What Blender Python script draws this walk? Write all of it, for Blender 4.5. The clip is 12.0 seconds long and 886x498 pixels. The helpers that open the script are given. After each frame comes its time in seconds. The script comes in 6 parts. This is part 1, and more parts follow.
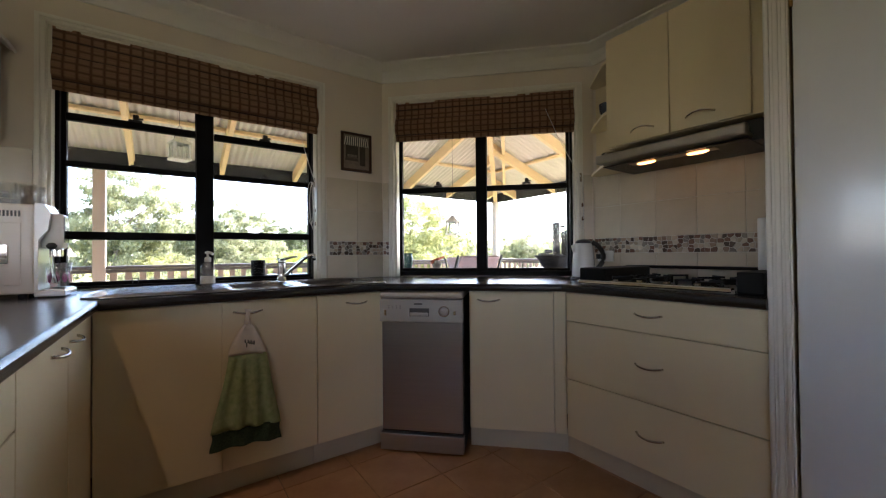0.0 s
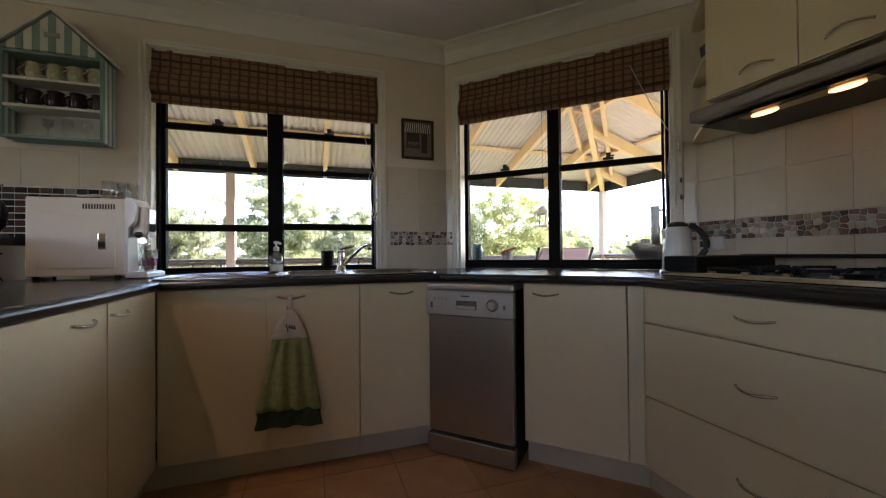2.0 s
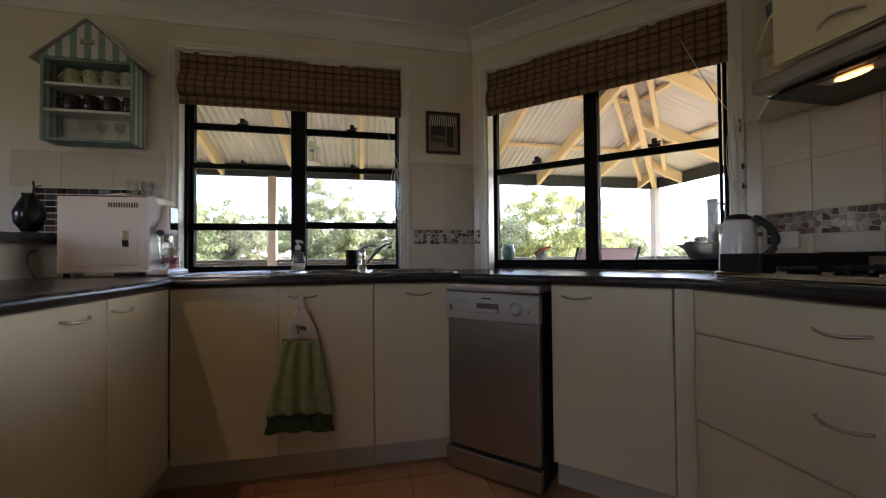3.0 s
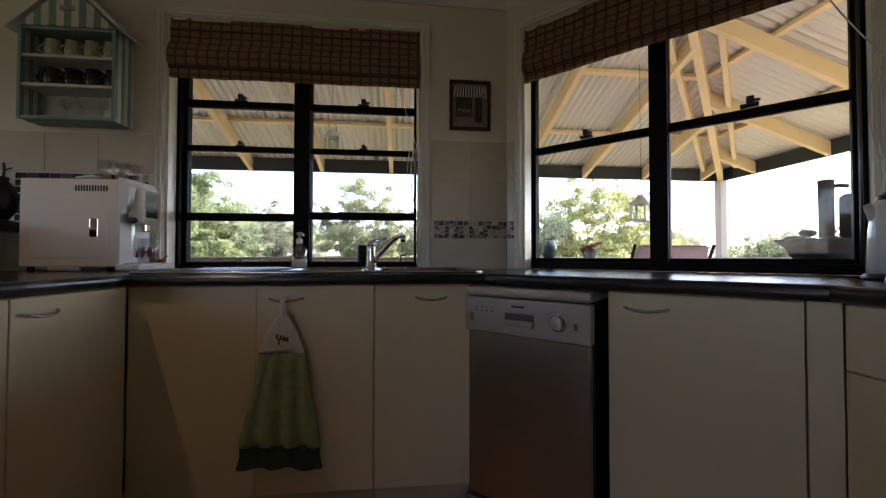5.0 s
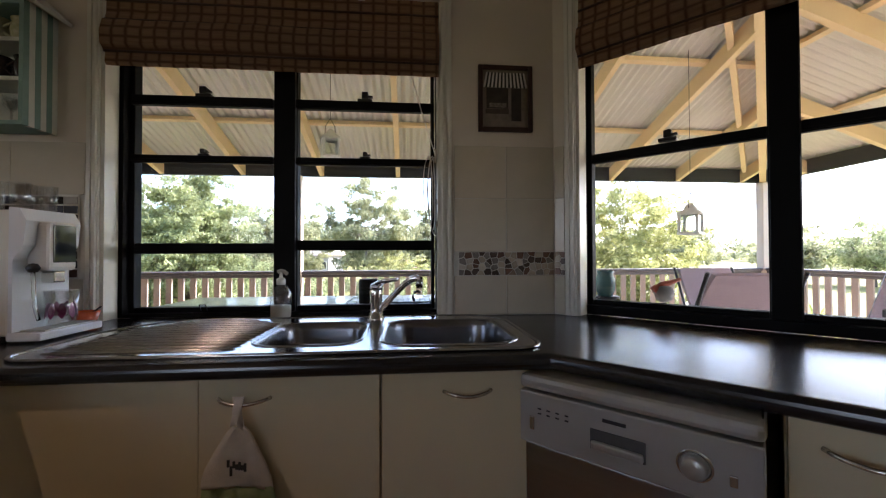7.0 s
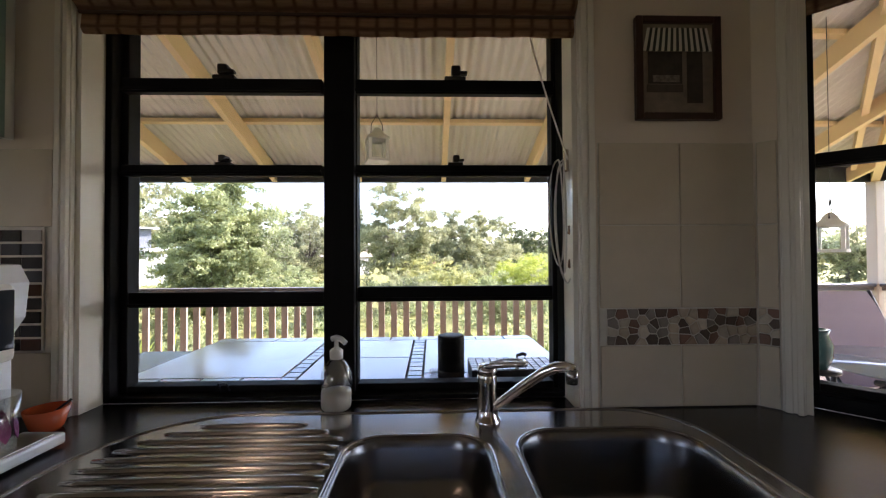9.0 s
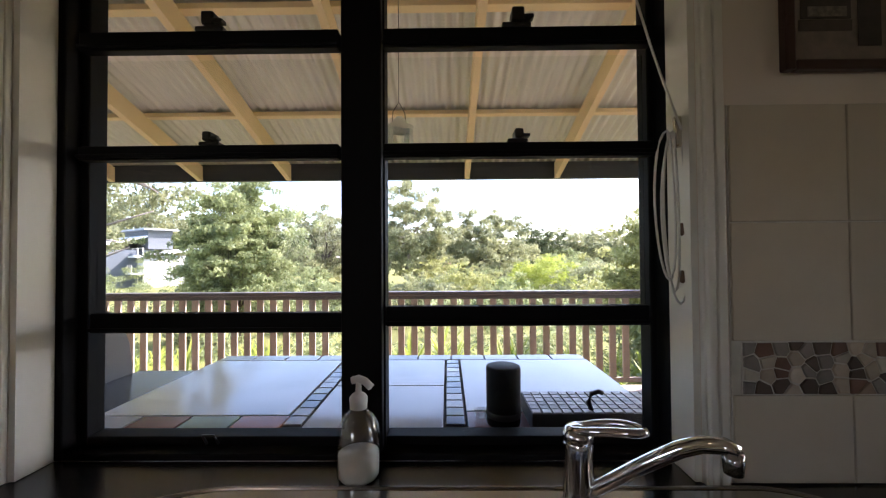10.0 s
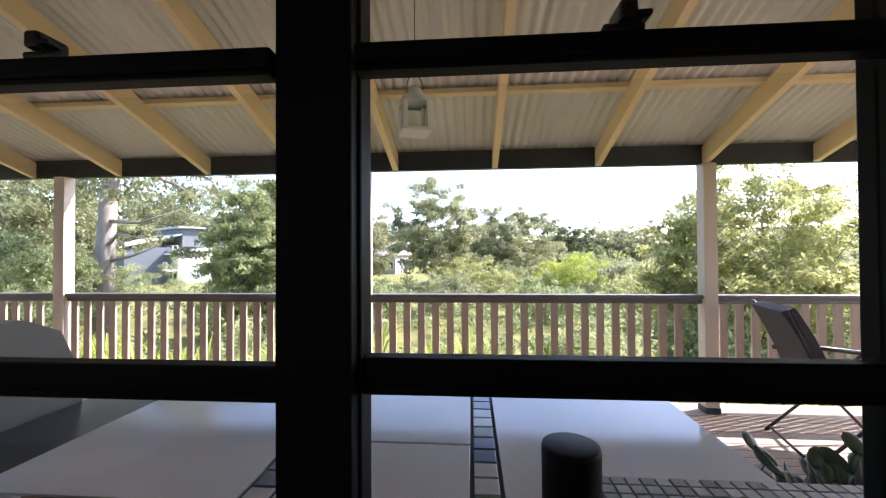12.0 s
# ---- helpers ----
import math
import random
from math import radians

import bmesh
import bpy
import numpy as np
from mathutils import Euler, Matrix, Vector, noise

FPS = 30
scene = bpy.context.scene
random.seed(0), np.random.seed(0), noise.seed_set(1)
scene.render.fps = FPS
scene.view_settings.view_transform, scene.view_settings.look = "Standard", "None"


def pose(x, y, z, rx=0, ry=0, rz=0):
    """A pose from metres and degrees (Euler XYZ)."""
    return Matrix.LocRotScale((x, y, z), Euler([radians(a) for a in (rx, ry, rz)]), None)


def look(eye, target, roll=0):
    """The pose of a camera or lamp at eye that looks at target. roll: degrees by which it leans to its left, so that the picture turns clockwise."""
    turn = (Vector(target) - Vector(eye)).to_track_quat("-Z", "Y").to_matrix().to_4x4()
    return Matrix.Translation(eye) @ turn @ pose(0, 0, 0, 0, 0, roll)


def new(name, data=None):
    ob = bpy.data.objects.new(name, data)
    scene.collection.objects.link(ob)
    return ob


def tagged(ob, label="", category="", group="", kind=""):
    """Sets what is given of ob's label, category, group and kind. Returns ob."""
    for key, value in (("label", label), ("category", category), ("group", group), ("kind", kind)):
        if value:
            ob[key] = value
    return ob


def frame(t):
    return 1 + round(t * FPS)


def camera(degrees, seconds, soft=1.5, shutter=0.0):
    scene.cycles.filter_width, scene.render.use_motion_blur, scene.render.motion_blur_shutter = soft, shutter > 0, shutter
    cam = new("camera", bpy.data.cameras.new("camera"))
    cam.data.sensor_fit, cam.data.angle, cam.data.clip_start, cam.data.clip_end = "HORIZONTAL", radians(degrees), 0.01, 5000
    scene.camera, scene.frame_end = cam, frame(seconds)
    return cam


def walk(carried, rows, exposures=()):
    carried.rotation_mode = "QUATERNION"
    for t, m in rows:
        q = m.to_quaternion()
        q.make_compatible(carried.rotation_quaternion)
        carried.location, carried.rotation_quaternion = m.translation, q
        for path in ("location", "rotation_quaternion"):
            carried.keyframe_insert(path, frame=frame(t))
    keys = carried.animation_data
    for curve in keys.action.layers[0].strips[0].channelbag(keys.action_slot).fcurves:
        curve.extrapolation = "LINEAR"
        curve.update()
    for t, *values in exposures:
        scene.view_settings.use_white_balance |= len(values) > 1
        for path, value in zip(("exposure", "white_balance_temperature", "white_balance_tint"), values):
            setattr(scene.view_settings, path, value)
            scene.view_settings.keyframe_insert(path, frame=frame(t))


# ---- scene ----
cam = camera(98.1, 12.0, soft=1.2)
PATH = [
    (0, (-0.061, 0.003, 1.080), (1.098, 1.633, 1.104), -0.5),
    (0.5, (0.044, 0.000, 1.066), (1.078, 1.712, 1.093), -0.5),
    (1, (0.150, 0.006, 1.026), (1.058, 1.787, 1.055), -0.5),
    (1.5, (0.253, 0.007, 1.014), (1.023, 1.852, 1.041), -0.5),
    (2, (0.333, 0.023, 1.022), (0.970, 1.919, 1.043), -0.6),
    (2.5, (0.413, 0.061, 1.003), (0.936, 1.991, 1.031), -0.2),
    (3, (0.493, 0.132, 0.999), (0.904, 2.089, 1.037), -0.5),
    (3.5, (0.548, 0.205, 0.974), (0.874, 2.178, 1.010), -0.3),
    (5.5, (0.679, 0.632, 0.981), (0.859, 2.623, 1.022), -0.1),
    (6, (0.702, 0.755, 1.059), (0.859, 2.749, 1.085), -0.3),
    (6.5, (0.680, 0.879, 1.122), (0.849, 2.872, 1.139), -0.3),
    (7, (0.611, 1.013, 1.159), (0.791, 3.005, 1.189), -0.2),
    (9, (0.365, 1.563, 1.310), (0.420, 3.562, 1.342), -0.3),
    (9.5, (0.327, 1.704, 1.314), (0.346, 3.704, 1.346), -0.2),
    (10, (0.284, 1.843, 1.328), (0.262, 3.843, 1.364), -0.4),
    (10.5, (0.262, 1.938, 1.333), (0.209, 3.937, 1.360), -0.3),
    (11, (0.248, 2.028, 1.327), (0.168, 4.026, 1.359), -0.4),
    (11.5, (0.248, 2.138, 1.338), (0.136, 4.134, 1.366), -0.5),
    (12, (0.276, 2.234, 1.337), (0.128, 4.229, 1.362), -0.3),
]
walk(cam, [(t, look(eye, target, roll)) for t, eye, target, roll in PATH],
     [(0, 3.33, 5950, 24), (1.5, 3.2, 5950, 24), (2.5, 3.04, 5950, 25), (3.5, 2.83, 5950, 25), (5.5, 2.5, 5950, 25), (7, 2.74, 5950, 26), (9, 2.58, 6250, 28), (10, 2.45, 6200, 27), (12, 2.14, 6100, 26)])

# ---- light ----
SUN_DIR = Vector((0.72, 0.29, 0.66)).normalized()
world = bpy.data.worlds.new("sky")
scene.world = world
world.use_nodes = True
_n, _l = world.node_tree.nodes, world.node_tree.links
_sky = _n.new("ShaderNodeTexSky")
_sky.sky_type = "NISHITA"
_sky.sun_disc = False
_sky.sun_elevation = math.asin(SUN_DIR.z)
_sky.sun_rotation = math.atan2(SUN_DIR.x, SUN_DIR.y)
_sky.air_density, _sky.dust_density, _sky.ozone_density = 1.0, 1.1, 1.0
_bg = _n["Background"]
_bg.inputs["Strength"].default_value = 0.15
_l.new(_sky.outputs["Color"], _bg.inputs["Color"])
_sun = bpy.data.lights.new("sun", "SUN")
_sun.energy, _sun.angle, _sun.color = 3.7, radians(0.53), (1.0, 0.95, 0.87)
new("sun", _sun).matrix_world = look(SUN_DIR * 40, (0, 0, 0))
# area lamps in two unseen windows behind; the back one is an added warm fill
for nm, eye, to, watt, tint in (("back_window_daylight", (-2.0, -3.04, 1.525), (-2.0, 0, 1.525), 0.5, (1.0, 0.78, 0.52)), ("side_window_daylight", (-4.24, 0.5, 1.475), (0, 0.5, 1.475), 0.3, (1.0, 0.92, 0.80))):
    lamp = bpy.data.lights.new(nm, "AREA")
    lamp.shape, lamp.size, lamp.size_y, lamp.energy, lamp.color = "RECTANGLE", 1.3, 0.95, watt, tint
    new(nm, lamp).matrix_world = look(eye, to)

# the warm recessed lamp in the kitchen ceiling over the side bench
_down = bpy.data.lights.new("downlight_bulb", "SPOT")
_down.energy, _down.color, _down.spot_size, _down.spot_blend, _down.shadow_soft_size = 2.0, (1.0, 0.68, 0.40), radians(104), 0.8, 0.025
new("downlight_bulb", _down).matrix_world = look((-0.7, 1.35, 2.42), (-0.55, 1.5, 0))

# ---- materials ----
MATS = {}


def mat(name, c, rough=0.5, metal=0.0, var=0.12, scale=5.0, bump=0.05, bscale=90.0, spec=0.5, coat=0.0, c2=None, stretch=(1, 1, 1), rand=0.0, trans=0.0, alpha=1.0):
    """A painted, stained or cast surface: broad tint, fine grain, uneven gloss and fine relief."""
    if name in MATS:
        return MATS[name]
    m = bpy.data.materials.new(name)
    m.use_nodes = True
    n, l = m.node_tree.nodes, m.node_tree.links
    b = n["Principled BSDF"]
    tc = n.new("ShaderNodeTexCoord")
    mp = n.new("ShaderNodeMapping")
    mp.inputs["Scale"].default_value = stretch
    l.new(tc.outputs["Object"], mp.inputs["Vector"])
    big = n.new("ShaderNodeTexNoise")
    big.inputs["Scale"].default_value, big.inputs["Detail"].default_value = scale, 4
    l.new(mp.outputs["Vector"], big.inputs["Vector"])
    fine = n.new("ShaderNodeTexNoise")
    fine.inputs["Scale"].default_value, fine.inputs["Detail"].default_value = bscale, 3
    l.new(mp.outputs["Vector"], fine.inputs["Vector"])
    mix = n.new("ShaderNodeMix")
    mix.data_type = "RGBA"
    lo = c2 if c2 else tuple(v * (1 - var) for v in c)
    hi = c if c2 else tuple(min(1, v * (1 + var * 0.5)) for v in c)
    mix.inputs["A"].default_value, mix.inputs["B"].default_value = (*lo, 1), (*hi, 1)
    add = n.new("ShaderNodeMath")
    add.operation = "MULTIPLY_ADD"
    add.inputs[1].default_value, add.inputs[2].default_value = 0.35, 0.0
    l.new(fine.outputs["Fac"], add.inputs[0])
    sm = n.new("ShaderNodeMath")
    sm.operation = "MULTIPLY_ADD"
    sm.inputs[1].default_value = 1.5
    l.new(big.outputs["Fac"], sm.inputs[0])
    sub = n.new("ShaderNodeMath")
    sub.operation = "SUBTRACT"
    sub.inputs[1].default_value = 0.42
    l.new(add.outputs[0], sub.inputs[0])
    l.new(sub.outputs[0], sm.inputs[2])
    sm.use_clamp = True
    l.new(sm.outputs[0], mix.inputs["Factor"])
    colour = mix.outputs["Result"]
    if rand:
        info = n.new("ShaderNodeObjectInfo")
        hsv = n.new("ShaderNodeHueSaturation")
        mr = n.new("ShaderNodeMapRange")
        mr.inputs["To Min"].default_value, mr.inputs["To Max"].default_value = 1 - rand, 1 + rand
        l.new(info.outputs["Random"], mr.inputs["Value"])
        l.new(mr.outputs["Result"], hsv.inputs["Value"])
        l.new(colour, hsv.inputs["Color"])
        colour = hsv.outputs["Color"]
    l.new(colour, b.inputs["Base Color"])
    rr = n.new("ShaderNodeMapRange")
    rr.inputs["To Min"].default_value, rr.inputs["To Max"].default_value = max(0.02, rough * 0.85), min(1, rough * 1.15)
    l.new(big.outputs["Fac"], rr.inputs["Value"])
    l.new(rr.outputs["Result"], b.inputs["Roughness"])
    b.inputs["Metallic"].default_value = metal
    b.inputs["Specular IOR Level"].default_value = spec
    b.inputs["Coat Weight"].default_value = coat
    b.inputs["Transmission Weight"].default_value = trans
    b.inputs["Alpha"].default_value = alpha
    if bump:
        bp = n.new("ShaderNodeBump")
        bp.inputs["Strength"].default_value, bp.inputs["Distance"].default_value = bump, 0.004
        l.new(fine.outputs["Fac"], bp.inputs["Height"])
        l.new(bp.outputs["Normal"], b.inputs["Normal"])
    MATS[name] = m
    return m


def pane_glass(name, gloss=0.015, tint=(0.96, 0.98, 0.97)):
    m = bpy.data.materials.new(name)
    m.use_nodes = True
    n, l = m.node_tree.nodes, m.node_tree.links
    n.remove(n["Principled BSDF"])
    tr, gl, mx = n.new("ShaderNodeBsdfTransparent"), n.new("ShaderNodeBsdfGlossy"), n.new("ShaderNodeMixShader")
    tr.inputs["Color"].default_value = (*tint, 1)
    gl.inputs["Roughness"].default_value = 0.02
    mx.inputs["Fac"].default_value = gloss
    l.new(tr.outputs[0], mx.inputs[1])
    l.new(gl.outputs[0], mx.inputs[2])
    l.new(mx.outputs[0], n["Material Output"].inputs["Surface"])
    return m


def glowing(name, c, strength):
    m = bpy.data.materials.new(name)
    m.use_nodes = True
    b = m.node_tree.nodes["Principled BSDF"]
    b.inputs["Emission Color"].default_value, b.inputs["Emission Strength"].default_value = (*c, 1), strength
    return m


def leafy(name, c, c2, through_light=0.35, rough=0.45, patch=0.7):
    """Foliage: tint by leaf and by patch of the crown, with light shining through the blades."""
    m = bpy.data.materials.new(name)
    m.use_nodes = True
    n, l = m.node_tree.nodes, m.node_tree.links
    b = n["Principled BSDF"]
    geo, mix, tl, mx = n.new("ShaderNodeNewGeometry"), n.new("ShaderNodeMix"), n.new("ShaderNodeBsdfTranslucent"), n.new("ShaderNodeMixShader")
    tc, nz, ma = n.new("ShaderNodeTexCoord"), n.new("ShaderNodeTexNoise"), n.new("ShaderNodeMath")
    nz.inputs["Scale"].default_value, nz.inputs["Detail"].default_value = patch, 2
    l.new(tc.outputs["Object"], nz.inputs["Vector"])
    ma.operation, ma.use_clamp = "MULTIPLY_ADD", True
    ma.inputs[1].default_value = 0.55
    off = n.new("ShaderNodeMath")
    off.operation = "MULTIPLY_ADD"
    off.inputs[1].default_value, off.inputs[2].default_value = 2.2, -0.85
    l.new(nz.outputs["Fac"], off.inputs[0])
    l.new(geo.outputs["Random Per Island"], ma.inputs[0])
    l.new(off.outputs[0], ma.inputs[2])
    mix.data_type = "RGBA"
    mix.inputs["A"].default_value, mix.inputs["B"].default_value = (*c, 1), (*c2, 1)
    l.new(ma.outputs[0], mix.inputs["Factor"])
    l.new(mix.outputs["Result"], b.inputs["Base Color"])
    l.new(mix.outputs["Result"], tl.inputs["Color"])
    b.inputs["Roughness"].default_value = rough
    b.inputs["Specular IOR Level"].default_value = 0.25
    mx.inputs["Fac"].default_value = through_light
    l.new(b.outputs[0], mx.inputs[1])
    l.new(tl.outputs[0], mx.inputs[2])
    l.new(mx.outputs[0], n["Material Output"].inputs["Surface"])
    return m


def woven_bamboo():
    """Split bamboo slats with paler cross bands and darker warp threads."""
    m = bpy.data.materials.new("woven_bamboo")
    m.use_nodes = True
    n, l = m.node_tree.nodes, m.node_tree.links
    b = n["Principled BSDF"]
    tc = n.new("ShaderNodeTexCoord")
    sep = n.new("ShaderNodeSeparateXYZ")
    l.new(tc.outputs["Object"], sep.inputs[0])

    def stripes(axis, freq, power):
        mu = n.new("ShaderNodeMath")
        mu.operation, mu.inputs[1].default_value = "MULTIPLY", freq * 2 * math.pi
        si = n.new("ShaderNodeMath")
        si.operation = "SINE"
        ab = n.new("ShaderNodeMath")
        ab.operation = "ABSOLUTE"
        po = n.new("ShaderNodeMath")
        po.operation, po.inputs[1].default_value = "POWER", power
        l.new(sep.outputs[axis], mu.inputs[0])
        l.new(mu.outputs[0], si.inputs[0])
        l.new(si.outputs[0], ab.inputs[0])
        l.new(ab.outputs[0], po.inputs[0])
        return po.outputs[0]

    noise_ = n.new("ShaderNodeTexNoise")
    noise_.inputs["Scale"].default_value = 60
    mp = n.new("ShaderNodeMapping")
    mp.inputs["Scale"].default_value = (0.15, 1, 3)
    l.new(tc.outputs["Object"], mp.inputs["Vector"])
    l.new(mp.outputs["Vector"], noise_.inputs["Vector"])
    base = n.new("ShaderNodeMix")
    base.data_type = "RGBA"
    base.inputs["A"].default_value, base.inputs["B"].default_value = (0.22, 0.115, 0.06, 1), (0.50, 0.31, 0.19, 1)
    l.new(noise_.outputs["Fac"], base.inputs["Factor"])
    warp = n.new("ShaderNodeMix")
    warp.data_type = "RGBA"
    warp.inputs["B"].default_value = (0.13, 0.06, 0.03, 1)
    l.new(base.outputs["Result"], warp.inputs["A"])
    l.new(stripes("X", 10.0, 14), warp.inputs["Factor"])
    band = n.new("ShaderNodeMix")
    band.data_type = "RGBA"
    band.inputs["B"].default_value = (0.15, 0.075, 0.04, 1)
    l.new(warp.outputs["Result"], band.inputs["A"])
    l.new(stripes("Z", 13.0, 10), band.inputs["Factor"])
    l.new(band.outputs["Result"], b.inputs["Base Color"])
    b.inputs["Roughness"].default_value = 0.6
    bp = n.new("ShaderNodeBump")
    bp.inputs["Strength"].default_value, bp.inputs["Distance"].default_value = 0.5, 0.003
    l.new(stripes("Z", 125.0, 1), bp.inputs["Height"])
    l.new(bp.outputs["Normal"], b.inputs["Normal"])
    tl, mx = n.new("ShaderNodeBsdfTranslucent"), n.new("ShaderNodeMixShader")
    l.new(band.outputs["Result"], tl.inputs["Color"])
    mx.inputs["Fac"].default_value = 0.3
    l.new(b.outputs[0], mx.inputs[1])
    l.new(tl.outputs[0], mx.inputs[2])
    l.new(mx.outputs[0], n["Material Output"].inputs["Surface"])
    return m


WALL = mat("wall_paint", (0.74, 0.655, 0.555), 0.55, var=0.05, scale=2.5, bump=0.06, bscale=220)
CEIL = mat("ceiling_paint", (0.78, 0.76, 0.71), 0.8, var=0.04, scale=2, bump=0.05, bscale=200)
TRIM = mat("trim_paint", (0.80, 0.77, 0.69), 0.3, var=0.05, scale=6, bump=0.03)
CUP = mat("cupboard_laminate", (0.76, 0.65, 0.425), 0.36, var=0.05, scale=3, bump=0.02, bscale=300)
KICK = mat("kick_board", (0.62, 0.53, 0.37), 0.5, var=0.1, scale=6)
TOP = mat("worktop_laminate", (0.016, 0.016, 0.018), 0.24, var=0.2, scale=4, bump=0.0, spec=0.7)
BLACK = mat("black_aluminium", (0.007, 0.007, 0.008), 0.55, var=0.2, scale=10, bump=0.02, spec=0.1)
STEEL = mat("brushed_steel", (0.56, 0.53, 0.48), 0.3, 1.0, var=0.1, scale=3, bump=0.03, bscale=60, stretch=(1, 1, 30))
STEEL.node_tree.nodes["Principled BSDF"].inputs["Anisotropic"].default_value = 0.7
SINKST = mat("sink_steel", (0.43, 0.43, 0.43), 0.17, 1.0, var=0.15, scale=8, bump=0.015, bscale=120)
CHROME = mat("chrome", (0.8, 0.8, 0.8), 0.06, 1.0, var=0.03, bump=0.0)
NICKEL = mat("satin_nickel", (0.62, 0.58, 0.52), 0.25, 1.0, var=0.05, bump=0.01)
SILVERP = mat("silver_plastic", (0.52, 0.505, 0.47), 0.36, 0.4, var=0.06, bump=0.02)
TILE = mat("wall_tile_glaze", (0.64, 0.565, 0.445), 0.22, var=0.08, scale=9, bump=0.05, bscale=30, rand=0.05)
GROUT = mat("grout", (0.70, 0.67, 0.60), 0.9, var=0.15, scale=30)
FLOORT = mat("floor_tile_terracotta", (0.52, 0.30, 0.15), 0.35, scale=7, c2=(0.34, 0.17, 0.08), bump=0.06, bscale=50, rand=0.12)
FGROUT = mat("floor_grout", (0.26, 0.17, 0.11), 0.9, var=0.2, scale=30)
WHITEP = mat("white_plastic", (0.78, 0.77, 0.75), 0.3, var=0.03, bump=0.01)
BLACKP = mat("black_plastic", (0.015, 0.015, 0.016), 0.35, var=0.2, bump=0.01)
GLASS = pane_glass("pane_glass")
CLEAR_THIN = pane_glass("thin_glass", 0.2, (0.97, 0.98, 0.98))
CLEAR = mat("clear_glass", (0.95, 0.97, 0.96), 0.03, var=0.01, bump=0.0, trans=1.0)
CORD = mat("white_cord", (0.72, 0.70, 0.66), 0.7, bump=0.1)
BAMBOO = woven_bamboo()
RAFTER = mat("rafter_paint", (0.82, 0.63, 0.37), 0.5, var=0.12, scale=4, bump=0.06, bscale=40)
IRON = mat("corrugated_iron", (0.67, 0.65, 0.59), 0.3, 0.0, var=0.12, scale=2, bump=0.02)
FASCIA = mat("fascia_paint", (0.02, 0.024, 0.032), 0.5, var=0.2)
POSTP = mat("post_paint", (0.62, 0.52, 0.42), 0.55, var=0.12, scale=5)
BALUS = mat("baluster_stain", (0.42, 0.32, 0.245), 0.6, var=0.2, scale=6, bump=0.08, stretch=(4, 4, 1), rand=0.08)
HANDRAIL = mat("handrail_stain", (0.13, 0.11, 0.10), 0.4, var=0.25, scale=6, bump=0.08, stretch=(1, 4, 4))
DECKB = mat("deck_board", (0.50, 0.38, 0.28), 0.65, c2=(0.36, 0.26, 0.19), scale=5, bump=0.1, stretch=(1, 8, 8), rand=0.15)
BRICKW = mat("outer_wall_render", (0.55, 0.50, 0.42), 0.8, var=0.12, scale=4, bump=0.15)


# ---- shape helpers ----
def bx(bm, x0, x1, y0, y1, z0, z1, m=None, bev=0.0):
    """A box between the given limits, its edges bevelled, turned by m."""
    vs = [bm.verts.new((x, y, z)) for z in (z0, z1) for y in (y0, y1) for x in (x0, x1)]
    fs = [bm.faces.new([vs[i] for i in q]) for q in ((0, 2, 3, 1), (4, 5, 7, 6), (0, 1, 5, 4), (2, 6, 7, 3), (0, 4, 6, 2), (1, 3, 7, 5))]
    if bev:
        es = list({e for f in fs for e in f.edges})
        r = bmesh.ops.bevel(bm, geom=es, offset=bev, segments=2, affect="EDGES", profile=0.5)
        vs = list({v for f in r["faces"] for v in f.verts} | {v for v in vs if v.is_valid})
    if m is not None:
        bmesh.ops.transform(bm, matrix=m, verts=vs)
    return bm


def box(*a, **k):
    return bx(bmesh.new(), *a, **k)


def lathe(profile, seg=24, bm=None, at=(0, 0, 0)):
    """A turned solid from (radius, z) pairs."""
    bm = bm or bmesh.new()
    rings = []
    for r, z in profile:
        if r < 1e-5:
            rings.append([bm.verts.new((at[0], at[1], at[2] + z))])
        else:
            rings.append([bm.verts.new((at[0] + r * math.cos(2 * math.pi * i / seg), at[1] + r * math.sin(2 * math.pi * i / seg), at[2] + z)) for i in range(seg)])
    for a, b in zip(rings, rings[1:]):
        for i in range(seg):
            j = (i + 1) % seg
            if len(a) == 1 and len(b) > 1:
                bm.faces.new((a[0], b[j], b[i]))
            elif len(b) == 1 and len(a) > 1:
                bm.faces.new((a[i], a[j], b[0]))
            elif len(a) > 1:
                bm.faces.new((a[i], a[j], b[j], b[i]))
    for f in bm.faces:
        f.smooth = True
    return bm


def tube(points, r, seg=8, bm=None, closed=False, taper=None):
    """A round bar along a line of points."""
    bm = bm or bmesh.new()
    pts = [Vector(p) for p in points]
    rings = []
    up = Vector((0, 0, 1))
    for i, p in enumerate(pts):
        a = pts[i - 1] if i or closed else pts[0]
        b = pts[(i + 1) % len(pts)] if closed or i < len(pts) - 1 else pts[-1]
        d = (b - a).normalized()
        s = d.cross(up if abs(d.z) < 0.95 else Vector((1, 0, 0))).normalized()
        t = s.cross(d)
        k = r if taper is None else r + (taper - r) * i / max(1, len(pts) - 1)
        rings.append([bm.verts.new(p + k * (math.cos(2 * math.pi * j / seg) * s + math.sin(2 * math.pi * j / seg) * t)) for j in range(seg)])
    n = len(rings)
    for i in range(n if closed else n - 1):
        a, b = rings[i], rings[(i + 1) % n]
        for j in range(seg):
            f = bm.faces.new((a[j], a[(j + 1) % seg], b[(j + 1) % seg], b[j]))
            f.smooth = True
    if not closed:
        bm.faces.new(list(reversed(rings[0])))
        bm.faces.new(rings[-1])
    return bm


def arc(fn, n=10):
    return [fn(i / n) for i in range(n + 1)]


